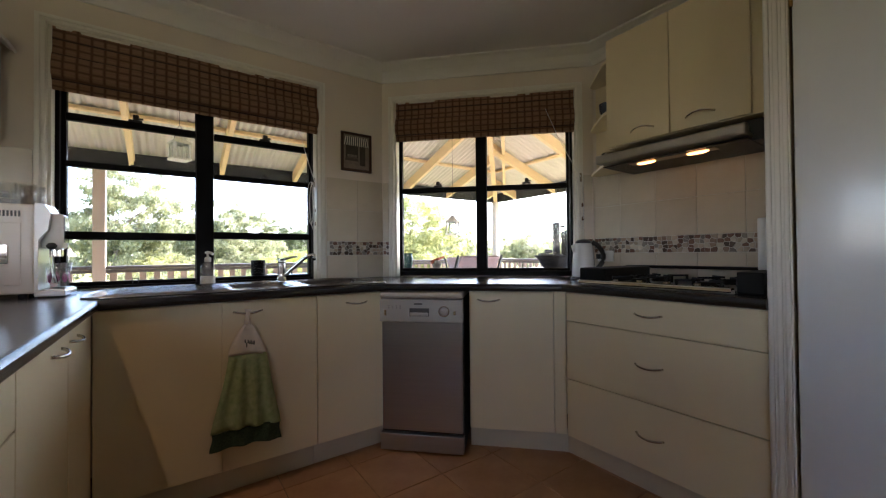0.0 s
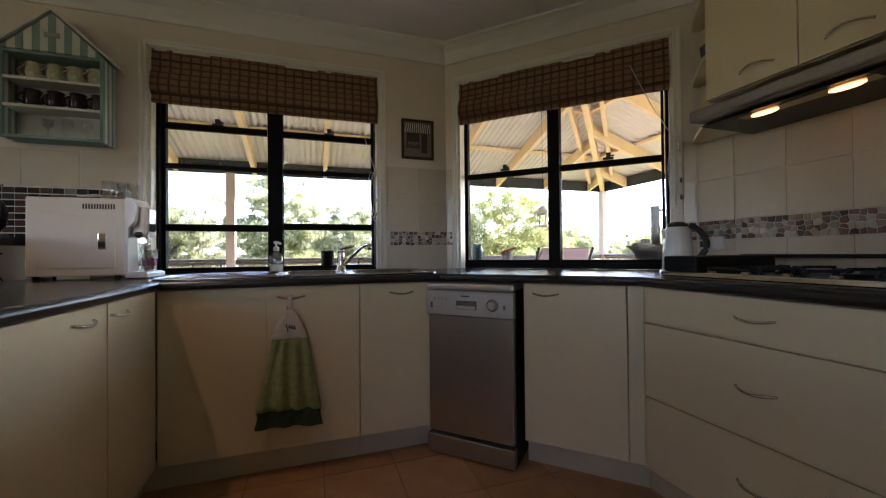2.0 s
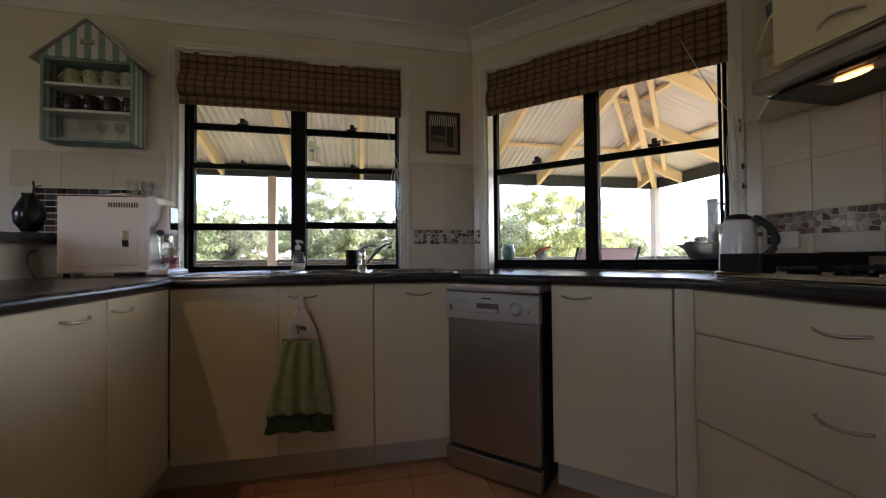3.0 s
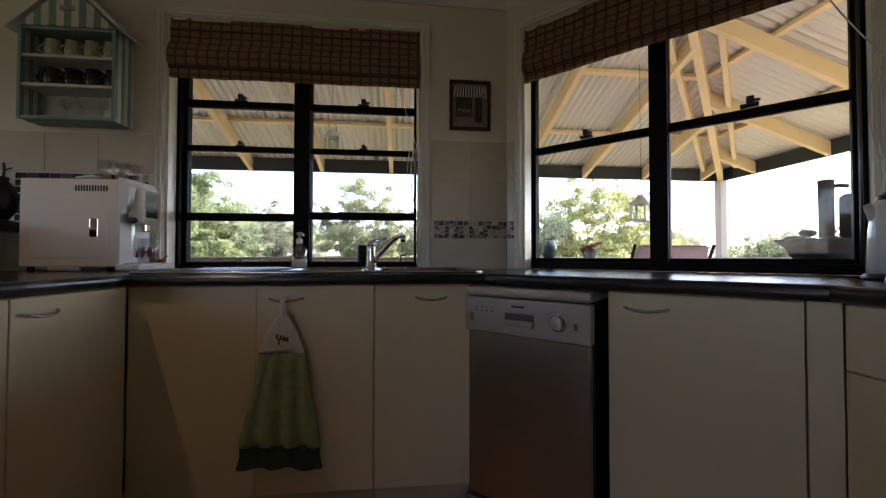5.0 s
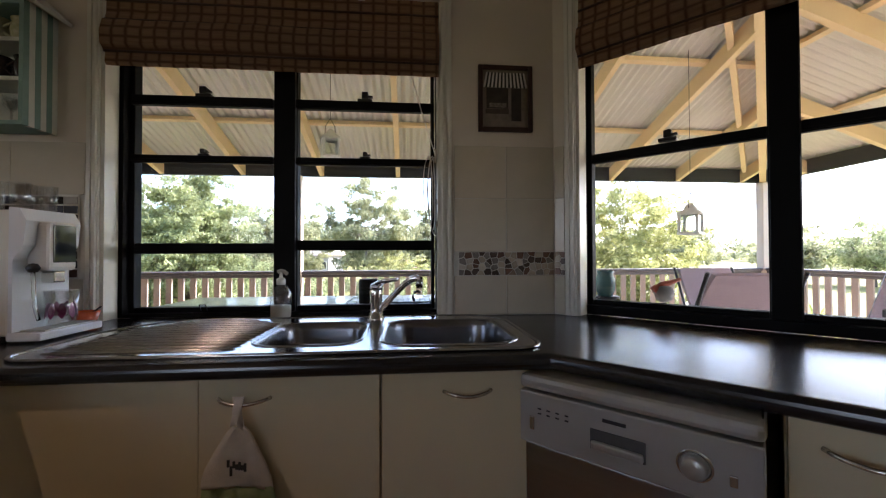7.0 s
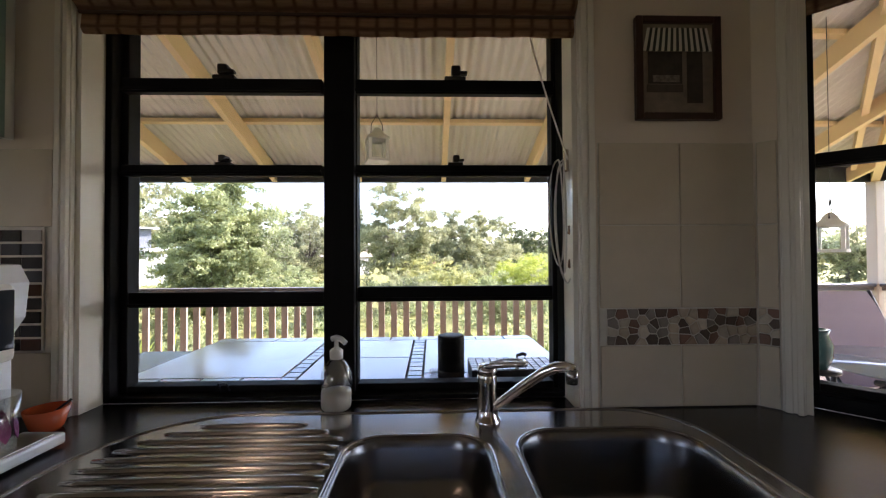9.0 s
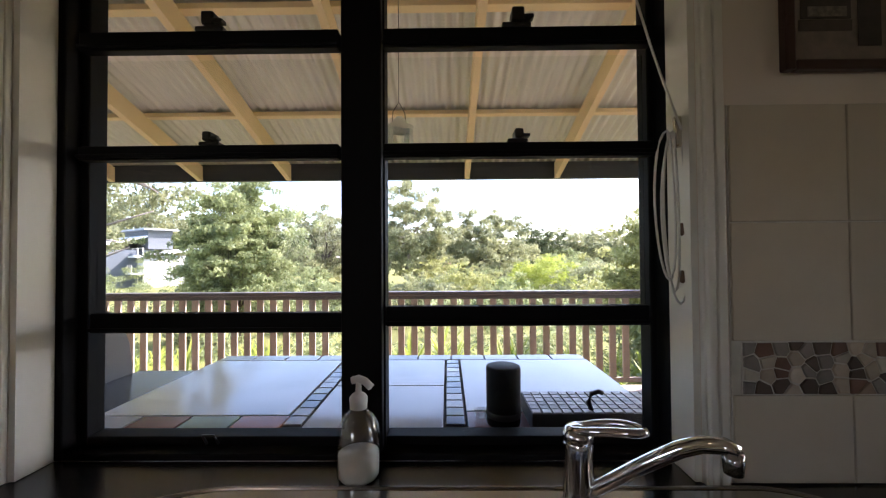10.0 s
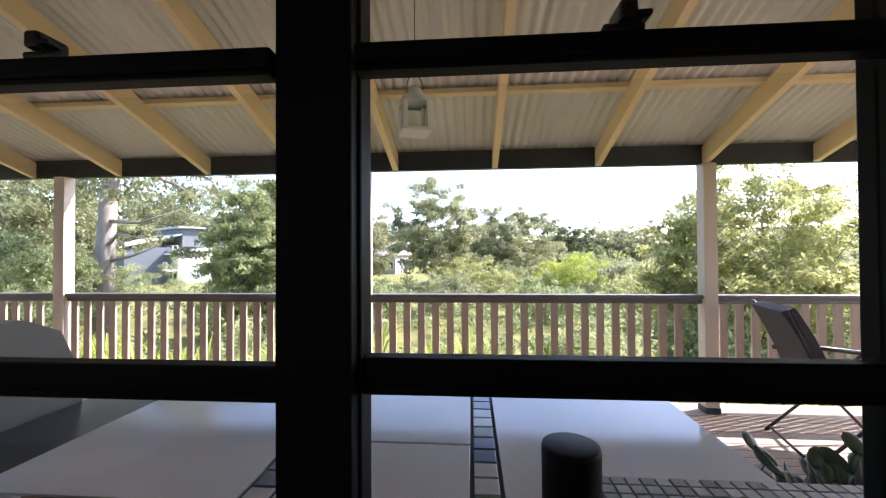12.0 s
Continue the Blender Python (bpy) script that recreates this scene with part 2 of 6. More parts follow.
def prism(outline, z0, z1, bm=None, m=None, bev=0.0):
    """A plate with the given outline in x and y."""
    bm = bm or bmesh.new()
    lo = [bm.verts.new((x, y, z0)) for x, y in outline]
    hi = [bm.verts.new((x, y, z1)) for x, y in outline]
    bm.faces.new(list(reversed(lo)))
    top = bm.faces.new(hi)
    n = len(lo)
    for i in range(n):
        bm.faces.new((lo[i], lo[(i + 1) % n], hi[(i + 1) % n], hi[i]))
    vs = lo + hi
    if bev:
        r = bmesh.ops.bevel(bm, geom=list(top.edges), offset=bev, segments=3, affect="EDGES", profile=0.5)
        vs = list({v for f in r["faces"] for v in f.verts} | {v for v in vs if v.is_valid})
    if m is not None:
        bmesh.ops.transform(bm, matrix=m, verts=vs)
    return bm


def rounded(x0, x1, y0, y1, r, n=6):
    """A rounded rectangle; r: one radius or four (from the low corner, turning left)."""
    rs = r if isinstance(r, (tuple, list)) else (r,) * 4
    out = []
    for (cx, cy), a0, q in zip(((x0 + rs[0], y0 + rs[0]), (x1 - rs[1], y0 + rs[1]), (x1 - rs[2], y1 - rs[2]), (x0 + rs[3], y1 - rs[3])), (180, 270, 0, 90), rs):
        out += [(cx + q * math.cos(radians(a0 + 90 * i / n)), cy + q * math.sin(radians(a0 + 90 * i / n))) for i in range(n + 1)]
    return out


def done(bm, name, smooth=False):
    me = bpy.data.meshes.new(name)
    bmesh.ops.recalc_face_normals(bm, faces=bm.faces)
    bm.to_mesh(me)
    bm.free()
    return me


def part(name, bm, material, parent=None, label="", at=None):
    """One mesh object, under a thing or a part when parent is given."""
    me = bm if isinstance(bm, bpy.types.Mesh) else done(bm, name)
    if material and not me.materials:
        me.materials.append(material)
    ob = new(name, me)
    ob.parent = parent
    if at is not None:
        ob.matrix_basis = at
    if label:
        ob["label"] = label
    return ob


def thing(name, at, label, category, group="", kind=""):
    ob = new(name)
    ob.empty_display_size = 0.1
    ob.matrix_basis = at
    return tagged(ob, label, category, group, kind)


def solid(name, bm, material, label, category, group="", kind="", at=None):
    ob = part(name, bm, material, None, "", at)
    return tagged(ob, label, category, group, kind)


# ---- plan: wall frames with x along the wall, y outwards, z up ----
SINK = pose(0, 2.55, 0)
DIAG = pose(1.21, 2.55, 0, 0, 0, -45)
STOVE = pose(2.25, 1.51, 0, 0, 0, -90)
DIAG_LEN, THICK, CEIL_Z, TOP_Z = 1.471, 0.16, 2.44, 0.915


def wall_with_opening(name, frame_, x0, x1, ox0, ox1, oz0, oz1, label, top=CEIL_Z + 0.12, mitre0=0.0, mitre1=0.0):
    bm = bmesh.new()
    def piece(a, b, z0, z1, ea=0.0, eb=0.0):
        prism([(a, 0), (b, 0), (b + eb, THICK), (a - ea, THICK)], z0, z1, bm)
    piece(x0, ox0, -0.3, top, mitre0, 0)
    piece(ox1, x1, -0.3, top, 0, mitre1)
    piece(ox0, ox1, -0.3, oz0)
    piece(ox0, ox1, oz1, top)
    return solid(name, bm, WALL, label, "wall", kind="structure", at=frame_)


W1 = (-0.53, 0.742, 0.90, 2.183)
W2 = (0.095, 1.36, 0.90, 2.183)
wall_with_opening("wall_sink", SINK, -4.2, 1.21, *W1, "cream painted wall with a window over the sink", mitre1=THICK * math.tan(radians(22.5)))
wall_with_opening("wall_bay", DIAG, 0, DIAG_LEN, *W2, "cream painted angled wall with a window over the worktop", mitre0=THICK * math.tan(radians(22.5)), mitre1=THICK * math.tan(radians(22.5)))
solid("wall_stove", prism([(0, 0), (4.5, 0), (4.5, THICK), (-THICK * math.tan(radians(22.5)), THICK)], -0.3, CEIL_Z + 0.12), WALL, "cream painted wall behind the cooktop", "wall", kind="structure", at=STOVE)
# the unseen room behind: plain closing walls, back opening added for its fill lamp
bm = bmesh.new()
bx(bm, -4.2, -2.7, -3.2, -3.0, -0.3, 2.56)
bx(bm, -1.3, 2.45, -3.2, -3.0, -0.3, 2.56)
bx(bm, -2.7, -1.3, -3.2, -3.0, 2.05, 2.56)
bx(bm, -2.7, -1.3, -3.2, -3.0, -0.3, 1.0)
solid("wall_back", bm, WALL, "plain cream unseen wall with an opening added for the fill lamp", "wall", kind="structure")
bm = bmesh.new()
bx(bm, -4.4, -4.2, -3.2, -0.2, -0.3, 2.56)
bx(bm, -4.4, -4.2, 1.2, 2.77, -0.3, 2.56)
bx(bm, -4.4, -4.2, -0.2, 1.2, -0.3, 0.95)
bx(bm, -4.4, -4.2, -0.2, 1.2, 2.0, 2.56)
solid("wall_left", bm, WALL, "plain cream painted wall with a window", "wall", kind="structure")
# ceiling and cornice
outline = [(-4.2, -3.0), (2.25, -3.0), (2.25, 1.51), (1.21, 2.55), (-4.2, 2.55)]
solid("ceiling", prism(outline, CEIL_Z, CEIL_Z + 0.1), CEIL, "off-white painted plaster ceiling", "ceiling", kind="structure")


def cornice(frame_, length, name="cornice", a=22.5, b=22.5):
    prof = [(0, -0.11), (-0.012, -0.11), (-0.02, -0.085), (-0.045, -0.045), (-0.085, -0.02), (-0.11, -0.012), (-0.11, 0)]
    bm = bmesh.new()
    rings = []
    for x, k in ((0, math.tan(radians(a))), (length, -math.tan(radians(b)))):
        rings.append([bm.verts.new((x - y * k, y, CEIL_Z + z)) for y, z in prof])
    for i in range(len(prof) - 1):
        bm.faces.new((rings[0][i], rings[1][i], rings[1][i + 1], rings[0][i + 1]))
    solid(name, bm, CEIL, "off-white coved plaster cornice", "cornice", kind="structure", at=frame_)


cornice(SINK @ pose(-4.2, 0, 0), 5.41, a=0)
cornice(DIAG, DIAG_LEN)
cornice(STOVE, 4.5, b=0)
DL = thing("ceiling_downlight", pose(-0.7, 1.35, CEIL_Z), "small round recessed ceiling lamp, lit", "ceiling light")
part("ring", lathe([(0.034, 0.0), (0.035, -0.022), (0.045, -0.022), (0.052, 0.0)], 24), TRIM, DL)
part("bulb", lathe([(0, -0.001), (0.033, -0.001), (0.033, 0.0)], 20), glowing("downlight_glow", (1.0, 0.68, 0.40), 1.0), DL)
solid("floor", box(-4.2, 2.25, -3.0, 2.55, -0.08, -0.004), FGROUT, "tiled kitchen floor bed with brown grout", "floor", kind="structure")


# ---- windows ----
def latch(bm, x, z, y=0.125, s=1.0):
    bx(bm, x - 0.03 * s, x + 0.03 * s, y - 0.02, y + 0.01, z, z + 0.012 * s, bev=0.003)
    bx(bm, x - 0.011 * s, x + 0.015 * s, y - 0.03, y + 0.006, z + 0.01 * s, z + 0.038 * s, bev=0.004)
    bx(bm, x + 0.012 * s, x + 0.034 * s, y - 0.03, y - 0.012, z + 0.014 * s, z + 0.022 * s, bev=0.002)


def window(name, frame_, op, glass, bars, bottom, label, latches, loops):
    x0, x1, z0, z1 = op
    w = thing(name, frame_, label, "window", kind="structure")
    z0 = TOP_Z + 0.001
    bm = bmesh.new()
    for a, b in ((x0, x0 + 0.012), (x1 - 0.012, x1)):
        bx(bm, a, b, 0.001, 0.075, z0, z1)
    bx(bm, x0 + 0.012, x1 - 0.012, 0.001, 0.075, z1 - 0.012, z1)
    part("reveal", bm, TRIM, w, "white painted timber reveal")
    # moulded architrave, three steps
    bm = bmesh.new()
    for k, (o, t) in enumerate(((0.044, 0.012), (0.039, 0.018), (0.016, 0.022))):
        i = 0.0 if k < 2 else 0.004
        if k == 1:
            i = 0.024
        bx(bm, x0 - o, x0 - i, -t, -t * 0.02, z0, z1 + o, bev=0.002)
        bx(bm, x1 + i, x1 + o, -t, -t * 0.02, z0, z1 + o, bev=0.002)
        bx(bm, x0 - i, x1 + i, -t, -t * 0.02, z1 + i, z1 + o, bev=0.002)
    part("architrave", bm, TRIM, w, "white moulded timber architrave")
    bm = bmesh.new()
    g0, g1, g2, g3 = glass
    bx(bm, x0 + 0.001, g0 - 0.02, 0.072, 0.17, z0, z1, bev=0.003)
    bx(bm, g3 + 0.02, x1 - 0.001, 0.072, 0.17, z0, z1, bev=0.003)
    bx(bm, g0 - 0.02, g3 + 0.02, 0.072, 0.17, z0, bottom - 0.02, bev=0.003)
    bx(bm, g0 - 0.02, g3 + 0.02, 0.072, 0.17, z1 - 0.05, z1 - 0.013, bev=0.003)
    bx(bm, g1 + 0.004, g2 - 0.004, 0.082, 0.165, bottom - 0.02, z1 - 0.05, bev=0.003)
    part("window_frame", bm, BLACK, w, "black aluminium frame")
    for a, b in ((g0, g1), (g2, g3)):
        bm = bmesh.new()
        bx(bm, a - 0.02, a, 0.105, 0.15, bottom - 0.02, z1 - 0.05, bev=0.003)
        bx(bm, b, b + 0.014, 0.105, 0.15, bottom - 0.02, z1 - 0.05, bev=0.003)
        bx(bm, a, b, 0.105, 0.15, bottom - 0.02, bottom, bev=0.003)
        rise = 0.012 if a > g0 and len(bars) > 1 else 0.0
        own = [(lo + rise, hi + rise, yo) if k == 0 else (lo, hi, yo) for k, (lo, hi, yo) in enumerate(bars)]
        for lo, hi, yo in own:
            bx(bm, a, b, 0.108 + yo, 0.134 + yo, lo, hi, bev=0.003)
            bx(bm, a, b, 0.102 + yo, 0.108 + yo, lo + 0.004, lo + 0.012, bev=0.002)
        s = part("sash", bm, BLACK, w)
        edges = [bottom] + [v for lo, hi, _ in own for v in (lo, hi)] + [z1 - 0.05]
        for lo, hi in zip(edges[::2], edges[1::2]):
            g = part("pane", box(a, b, 0.124, 0.128, lo, hi), GLASS, s)
            g.visible_shadow = False
        c = (a + b) / 2
        for z, sc in latches:
            bm = bmesh.new()
            latch(bm, c, z, 0.1, sc)
            part("latch", bm, BLACKP, s)
        if loops and a == g0:
            part("pull", tube([(c - 0.012, 0.1, bottom - 0.012), (c - 0.012, 0.085, bottom + 0.012), (c + 0.012, 0.085, bottom + 0.012), (c + 0.012, 0.1, bottom - 0.012)], 0.0025, 6), BLACKP, s)
    return w


window("window_1", SINK, W1, (-0.482, 0.061, 0.153, 0.709), ((1.167, 1.209, 0.0), (1.531, 1.561, -0.03), (1.761, 1.80, -0.03)), 0.95,
       "black aluminium sash window in white trim over the sink", ((1.561, 0.7), (1.80, 1.0)), True)
window("window_2", DIAG, W2, (0.12, 0.676, 0.757, 1.315), ((1.534, 1.572, 0.0),), 0.972,
       "black aluminium window in white trim over the worktop", ((1.572, 1.0),), False)


# dark brown for the shade lines between the blind's tiers
FOLD_SHADE = mat("blind_fold_shade", (0.07, 0.035, 0.02), 0.6)


def blind(name, frame_, x0, x1, zt, zb, label):
    """A woven roman blind, half raised, with two stacked folds and a hem."""
    t = thing(name, frame_ @ pose(0, 0, zt), label, "blind")
    h = zt - zb
    def sheet(prof, th=0.003):
        bm = bmesh.new()
        n = 40
        rows = []
        for k in range(n + 1):
            x = x0 + (x1 - x0) * k / n
            w = 0.002 * math.sin(k * 1.7) + 0.003 * math.sin(k * 0.31)
            rows.append([[bm.verts.new((x, y + w + d, z)) for y, z in prof] for d in (0, th)])
        for a, b in zip(rows, rows[1:]):
            for s in (0, 1):
                for i in range(len(prof) - 1):
                    bm.faces.new((a[s][i], b[s][i], b[s][i + 1], a[s][i + 1]))
        for r in (rows[0], rows[-1]):
            for i in range(len(prof) - 1):
                bm.faces.new((r[0][i], r[1][i], r[1][i + 1], r[0][i + 1]))
        return bm
    part("head_rail", box(x0, x1, 0.005, 0.045, -0.03, 0.0, bev=0.004), BAMBOO, t)
    part("fold", sheet([(0.0, 0.0), (-0.002, -0.35 * h), (-0.008, -0.42 * h), (0.004, -0.45 * h)]), BAMBOO, t)
    part("fold", sheet([(0.004, -0.40 * h), (-0.022, -0.47 * h), (-0.036, -0.62 * h), (-0.034, -0.78 * h), (-0.012, -0.84 * h), (0.01, -0.8 * h)]), BAMBOO, t)
    # thin dark rods added in place of the shade under each fold
    for z, y in ((-0.45 * h, -0.010), (-0.845 * h, -0.012), (-0.2 * h, -0.004)):
        part("dowel", tube([(x0, y, z), (x1, y, z)], 0.0042, 6), FOLD_SHADE, t)
    part("hem", sheet([(0.012, -0.7 * h), (-0.004, -0.84 * h), (-0.008, -0.97 * h), (0.0, -h), (0.008, -0.97 * h)]), BAMBOO, t)
    return t


def blind_cord(frame_, xa, za, xb, zb, zlow, label="thin white blind cord looped over a cleat"):
    t = thing("blind_cord", frame_ @ pose(xb, -0.03, zb), label, "cord")
    bm = tube(arc(lambda u: (xa - xb + (xb - xb - xa + xb) * u, -0.012 + 0.008 * math.sin(math.pi * u), (za - zb) * (1 - u) - 0.02 * math.sin(math.pi * u)), 12), 0.0022, 6)
    part("cord", bm, CORD, t)
    for k in range(3):
        lo = (zlow - zb) * (1, 0.93, 0.86)[k]
        w = (0.028, 0.016, 0.022)[k]
        pts = [(w * math.sin(2 * math.pi * u) * (0.4 + 0.9 * abs(math.cos(math.pi * u) - 1) / 2) - 0.012 * k, -0.004 * k, lo * (1 - math.cos(2 * math.pi * u)) / 2) for u in [i / 24 for i in range(24)]]
        part("loop", tube(pts, 0.0022, 6, closed=True), CORD, t)
    part("cleat", box(-0.006, 0.006, -0.006, 0.008, -0.03, 0.03, bev=0.004), NICKEL, t)
    for z in (-0.2, -0.29):
        part("tassel", lathe([(0, 0.03), (0.007, 0.026), (0.009, 0.006), (0, 0)], 10, at=(0.012, 0.006, z)), mat("tassel_wood", (0.16, 0.09, 0.05), 0.4), t)


blind("bamboo_blind", SINK, -0.515, 0.735, 2.18, 1.876, "brown woven bamboo roman blind, half raised")
blind("bamboo_blind", DIAG, 0.108, 1.35, 2.18, 1.895, "brown woven bamboo roman blind, half raised")
blind_cord(SINK @ pose(0, 0.052, 0), 0.585, 2.05, 0.722, 1.56, 1.235)
blind_cord(DIAG, 1.16, 2.05, 1.385, 1.58, 1.24)


# ---- wall tiles and mosaic bands ----
def wall_tiles(name, frame_, xs, zs, label):
    t = thing(name, frame_, label, "wall tiles", kind="structure")
    part("grout", box(xs[0], xs[-1], -0.004, -0.0005, zs[0], zs[-1]), GROUT, t)
    cache = {}
    for a, b in zip(xs, xs[1:]):
        for c, d in zip(zs, zs[1:]):
            if d - c > 0.09 and abs(c - 1.075) < 0.005:
                continue
            key = (round(b - a, 3), round(d - c, 3))
            if key not in cache:
                me = done(box(0.0015, key[0] - 0.0015, -0.0085, -0.003, 0.0015, key[1] - 0.0015, bev=0.0015), "tile")
                me.materials.append(TILE)
                cache[key] = me
            part("tile", cache[key], None, t, at=pose(a, 0, c))
    return t


PEBBLES = [mat("pebble_" + n, c, 0.4, var=0.25, scale=40, bump=0.1, rand=0.2) for n, c in
           (("rust", (0.20, 0.105, 0.07)), ("brown", (0.10, 0.068, 0.05)), ("sand", (0.50, 0.41, 0.31)), ("grey", (0.26, 0.23, 0.20)), ("cream", (0.60, 0.53, 0.43)), ("tan", (0.34, 0.24, 0.17)))]


def cells(w, h, size, seed):
    """Broken-stone outlines: each jittered seed keeps the ground nearest to it."""
    rng = random.Random(seed)
    nx, nz = max(1, round(w / size)), max(1, round(h / size))
    pts = [((i + 0.5 + rng.uniform(-0.36, 0.36)) * w / nx, (j + 0.5 + rng.uniform(-0.36, 0.36)) * h / nz) for i in range(nx) for j in range(nz)]
    for p in pts:
        poly = [(0, 0), (w, 0), (w, h), (0, h)]
        for q in pts:
            if q is p or abs(q[0] - p[0]) > 3 * size:
                continue
            mx_, mz_, dx, dz = (p[0] + q[0]) / 2, (p[1] + q[1]) / 2, q[0] - p[0], q[1] - p[1]
            side = [(x - mx_) * dx + (z - mz_) * dz for x, z in poly]
            out = []
            for i in range(len(poly)):
                j = (i + 1) % len(poly)
                if side[i] <= 0:
                    out.append(poly[i])
                if side[i] * side[j] < 0:
                    u = side[i] / (side[i] - side[j])
                    out.append((poly[i][0] + u * (poly[j][0] - poly[i][0]), poly[i][1] + u * (poly[j][1] - poly[i][1])))
            poly = out
        if len(poly) > 2:
            cx, cz = sum(x for x, _ in poly) / len(poly), sum(z for _, z in poly) / len(poly)
            k = 0.86
            yield [(cx + (x - cx) * k, cz + (z - cz) * k) for x, z in poly], rng.choice((0, 0, 1, 2, 2, 3, 4, 4, 5, 1))


def pebble_band(name, frame_, x0, x1, z0, z1, seed, label):
    t = thing(name, frame_ @ pose(x0, 0, z0), label, "mosaic band", kind="structure")
    part("grout", box(0, x1 - x0, -0.0065, -0.0045, 0, z1 - z0), mat("pale_grout", (0.66, 0.62, 0.55), 0.9, var=0.15, scale=40), t)
    turn = pose(0, 0, 0, 90, 0, 0)
    for poly, k in cells(x1 - x0, z1 - z0, 0.027, seed):
        bm = bmesh.new()
        prism([(x, z) for x, z in poly], 0.005, 0.0105, bm, m=turn, bev=0.0012)
        part("pebble", bm, PEBBLES[k], t)


wall_tiles("sink_wall_tiles", SINK, (0.795, 1.008, 1.206), (0.917, 1.075, 1.17, 1.385, 1.60), "cream glazed square wall tiles with pale grout")
pebble_band("pebble_mosaic", SINK, 0.812, 1.206, 1.075, 1.17, 3, "mosaic band of brown and cream broken stone")
for name_, a, b in (("bay_wall_tiles", 0.006, 0.049), ("bay_wall_tiles", 1.406, 1.463)):
    wall_tiles(name_, DIAG, (a, b), (0.917, 1.075, 1.17, 1.385, 1.60), "cream glazed wall tiles beside the angled window")
    pebble_band("pebble_mosaic", DIAG, a, b, 1.075, 1.17, 5, "mosaic band of brown and cream broken stone")
wall_tiles("stove_wall_tiles", STOVE, (0.01, 0.19, 0.405, 0.62, 0.835, 1.05, 1.11), (0.917, 1.075, 1.17, 1.375, 1.58), "cream glazed square wall tiles behind the cooktop")
pebble_band("pebble_mosaic", STOVE, 0.01, 1.11, 1.075, 1.17, 8, "mosaic band of brown and cream broken stone")
LT = wall_tiles("left_wall_tiles", SINK, (-1.30, -1.07, -0.83, -0.577), (0.917, 1.075, 1.385, 1.58), "cream glazed square wall tiles with a mosaic panel")
GLAZES = [mat("mosaic_" + n, c, 0.15, var=0.2, scale=30, bump=0.03, rand=0.25) for n, c in
          (("black", (0.02, 0.018, 0.02)), ("brown", (0.09, 0.055, 0.045)), ("grey", (0.25, 0.24, 0.23)), ("white", (0.55, 0.52, 0.48)), ("slate", (0.06, 0.065, 0.08)))]
PM = thing("strip_mosaic", SINK @ pose(-1.19, 0, 1.08), "mosaic of small black, brown and white strips", "mosaic band", kind="structure")
part("grout", box(0, 0.596, -0.011, -0.009, 0, 0.305), GROUT, PM)
chips = []
for g in GLAZES:
    me = done(box(0.001, 0.0475, -0.0145, -0.0105, 0.001, 0.029, bev=0.001), "chip")
    me.materials.append(g)
    chips.append(me)
_rng = random.Random(4)
for i in range(12):
    for j in range(9):
        part("chip", chips[_rng.choice((0, 0, 0, 1, 1, 4, 4, 2, 0, 3))], None, PM, at=pose(0.0495 * i, 0, 0.0335 * j))


# ---- fitted cupboards ----
FS = pose(0, 1.971, 0)
FD = pose(0.9755, 1.971, 0, 0, 0, -45)
FST = pose(1.647, 1.289, 0, 0, 0, -90)
FL = pose(-0.32, 0.2, 0, 0, 0, 90)


def bow_handle(xc, z, length, y=-0.018, drop=0.0):
    pts = arc(lambda u: (xc + length * (u - 0.5), y - 0.024 * math.sin(math.pi * u) ** 0.6, z - drop * math.sin(math.pi * u)), 12)
    return tube(pts, 0.0046, 8)


def base_unit(frame_, x0, x1, fronts, label, depth=0.56, ka=0.0, kb=0.0, under_sink=False):
    """A cupboard carcass with kick board; fronts: (x0, x1, z0, z1, handle x, handle z)."""
    u = thing("base_cabinet", frame_ @ pose(x0, 0, 0), label, "cabinet", "fitted base cabinets")
    w = x1 - x0
    bm = box(0.001, w - 0.001, 0.002, 0.05, 0.125, 0.874)
    bx(bm, 0.001, w - 0.001, 0.0505, depth, 0.125, 0.70 if under_sink else 0.874)
    part("body", bm, CUP, u)
    part("kick_board", box(0.001 - ka, w - 0.001 + kb, 0.055, 0.072, 0.0, 0.124), KICK, u)
    for a, b, c, d, hx, hz in fronts:
        f = part("drawer_front" if len(fronts) > 1 and d - c < 0.4 else "door", box(a - x0 + 0.002, b - x0 - 0.002, -0.018, 0.0, c, d, bev=0.002), CUP, u)
        if hx is not None:
            part("handle", bow_handle(hx - x0, hz, 0.118, drop=0.008), NICKEL, f, "satin metal bow handle")
    return u


ZB, ZT = 0.128, 0.871
base_unit(FS, -0.302, 0.544, ((-0.301, 0.1295, ZB, ZT, None, 0), (0.126, 0.544, ZB, ZT, 0.231, 0.826)), "cream double-door cupboard under the sink", ka=0.09, under_sink=True)
base_unit(FS, 0.544, 0.966, ((0.544, 0.942, ZB, ZT, 0.755, 0.826),), "cream single-door cupboard under the worktop", kb=0.03, under_sink=True)
base_unit(FD, 0.443, 0.893, ((0.446, 0.893, ZB, ZT, 0.552, 0.828),), "cream single-door cupboard beside the dishwasher", 0.60, kb=0.08)
tagged(part("filler_panel", box(0.8945, 0.956, -0.014, 0.05, 0.125, 0.874, bev=0.002), CUP, None, at=FD), "narrow cream corner filler panel", "panel", kind="structure")
base_unit(FST, 0.012, 0.856, ((0.014, 0.856, 0.727, ZT, 0.438, 0.806), (0.014, 0.856, 0.425, 0.723, 0.438, 0.583), (0.014, 0.856, ZB, 0.421, 0.438, 0.28)), "cream three-drawer unit under the cooktop", 0.59, ka=0.046, under_sink=True)
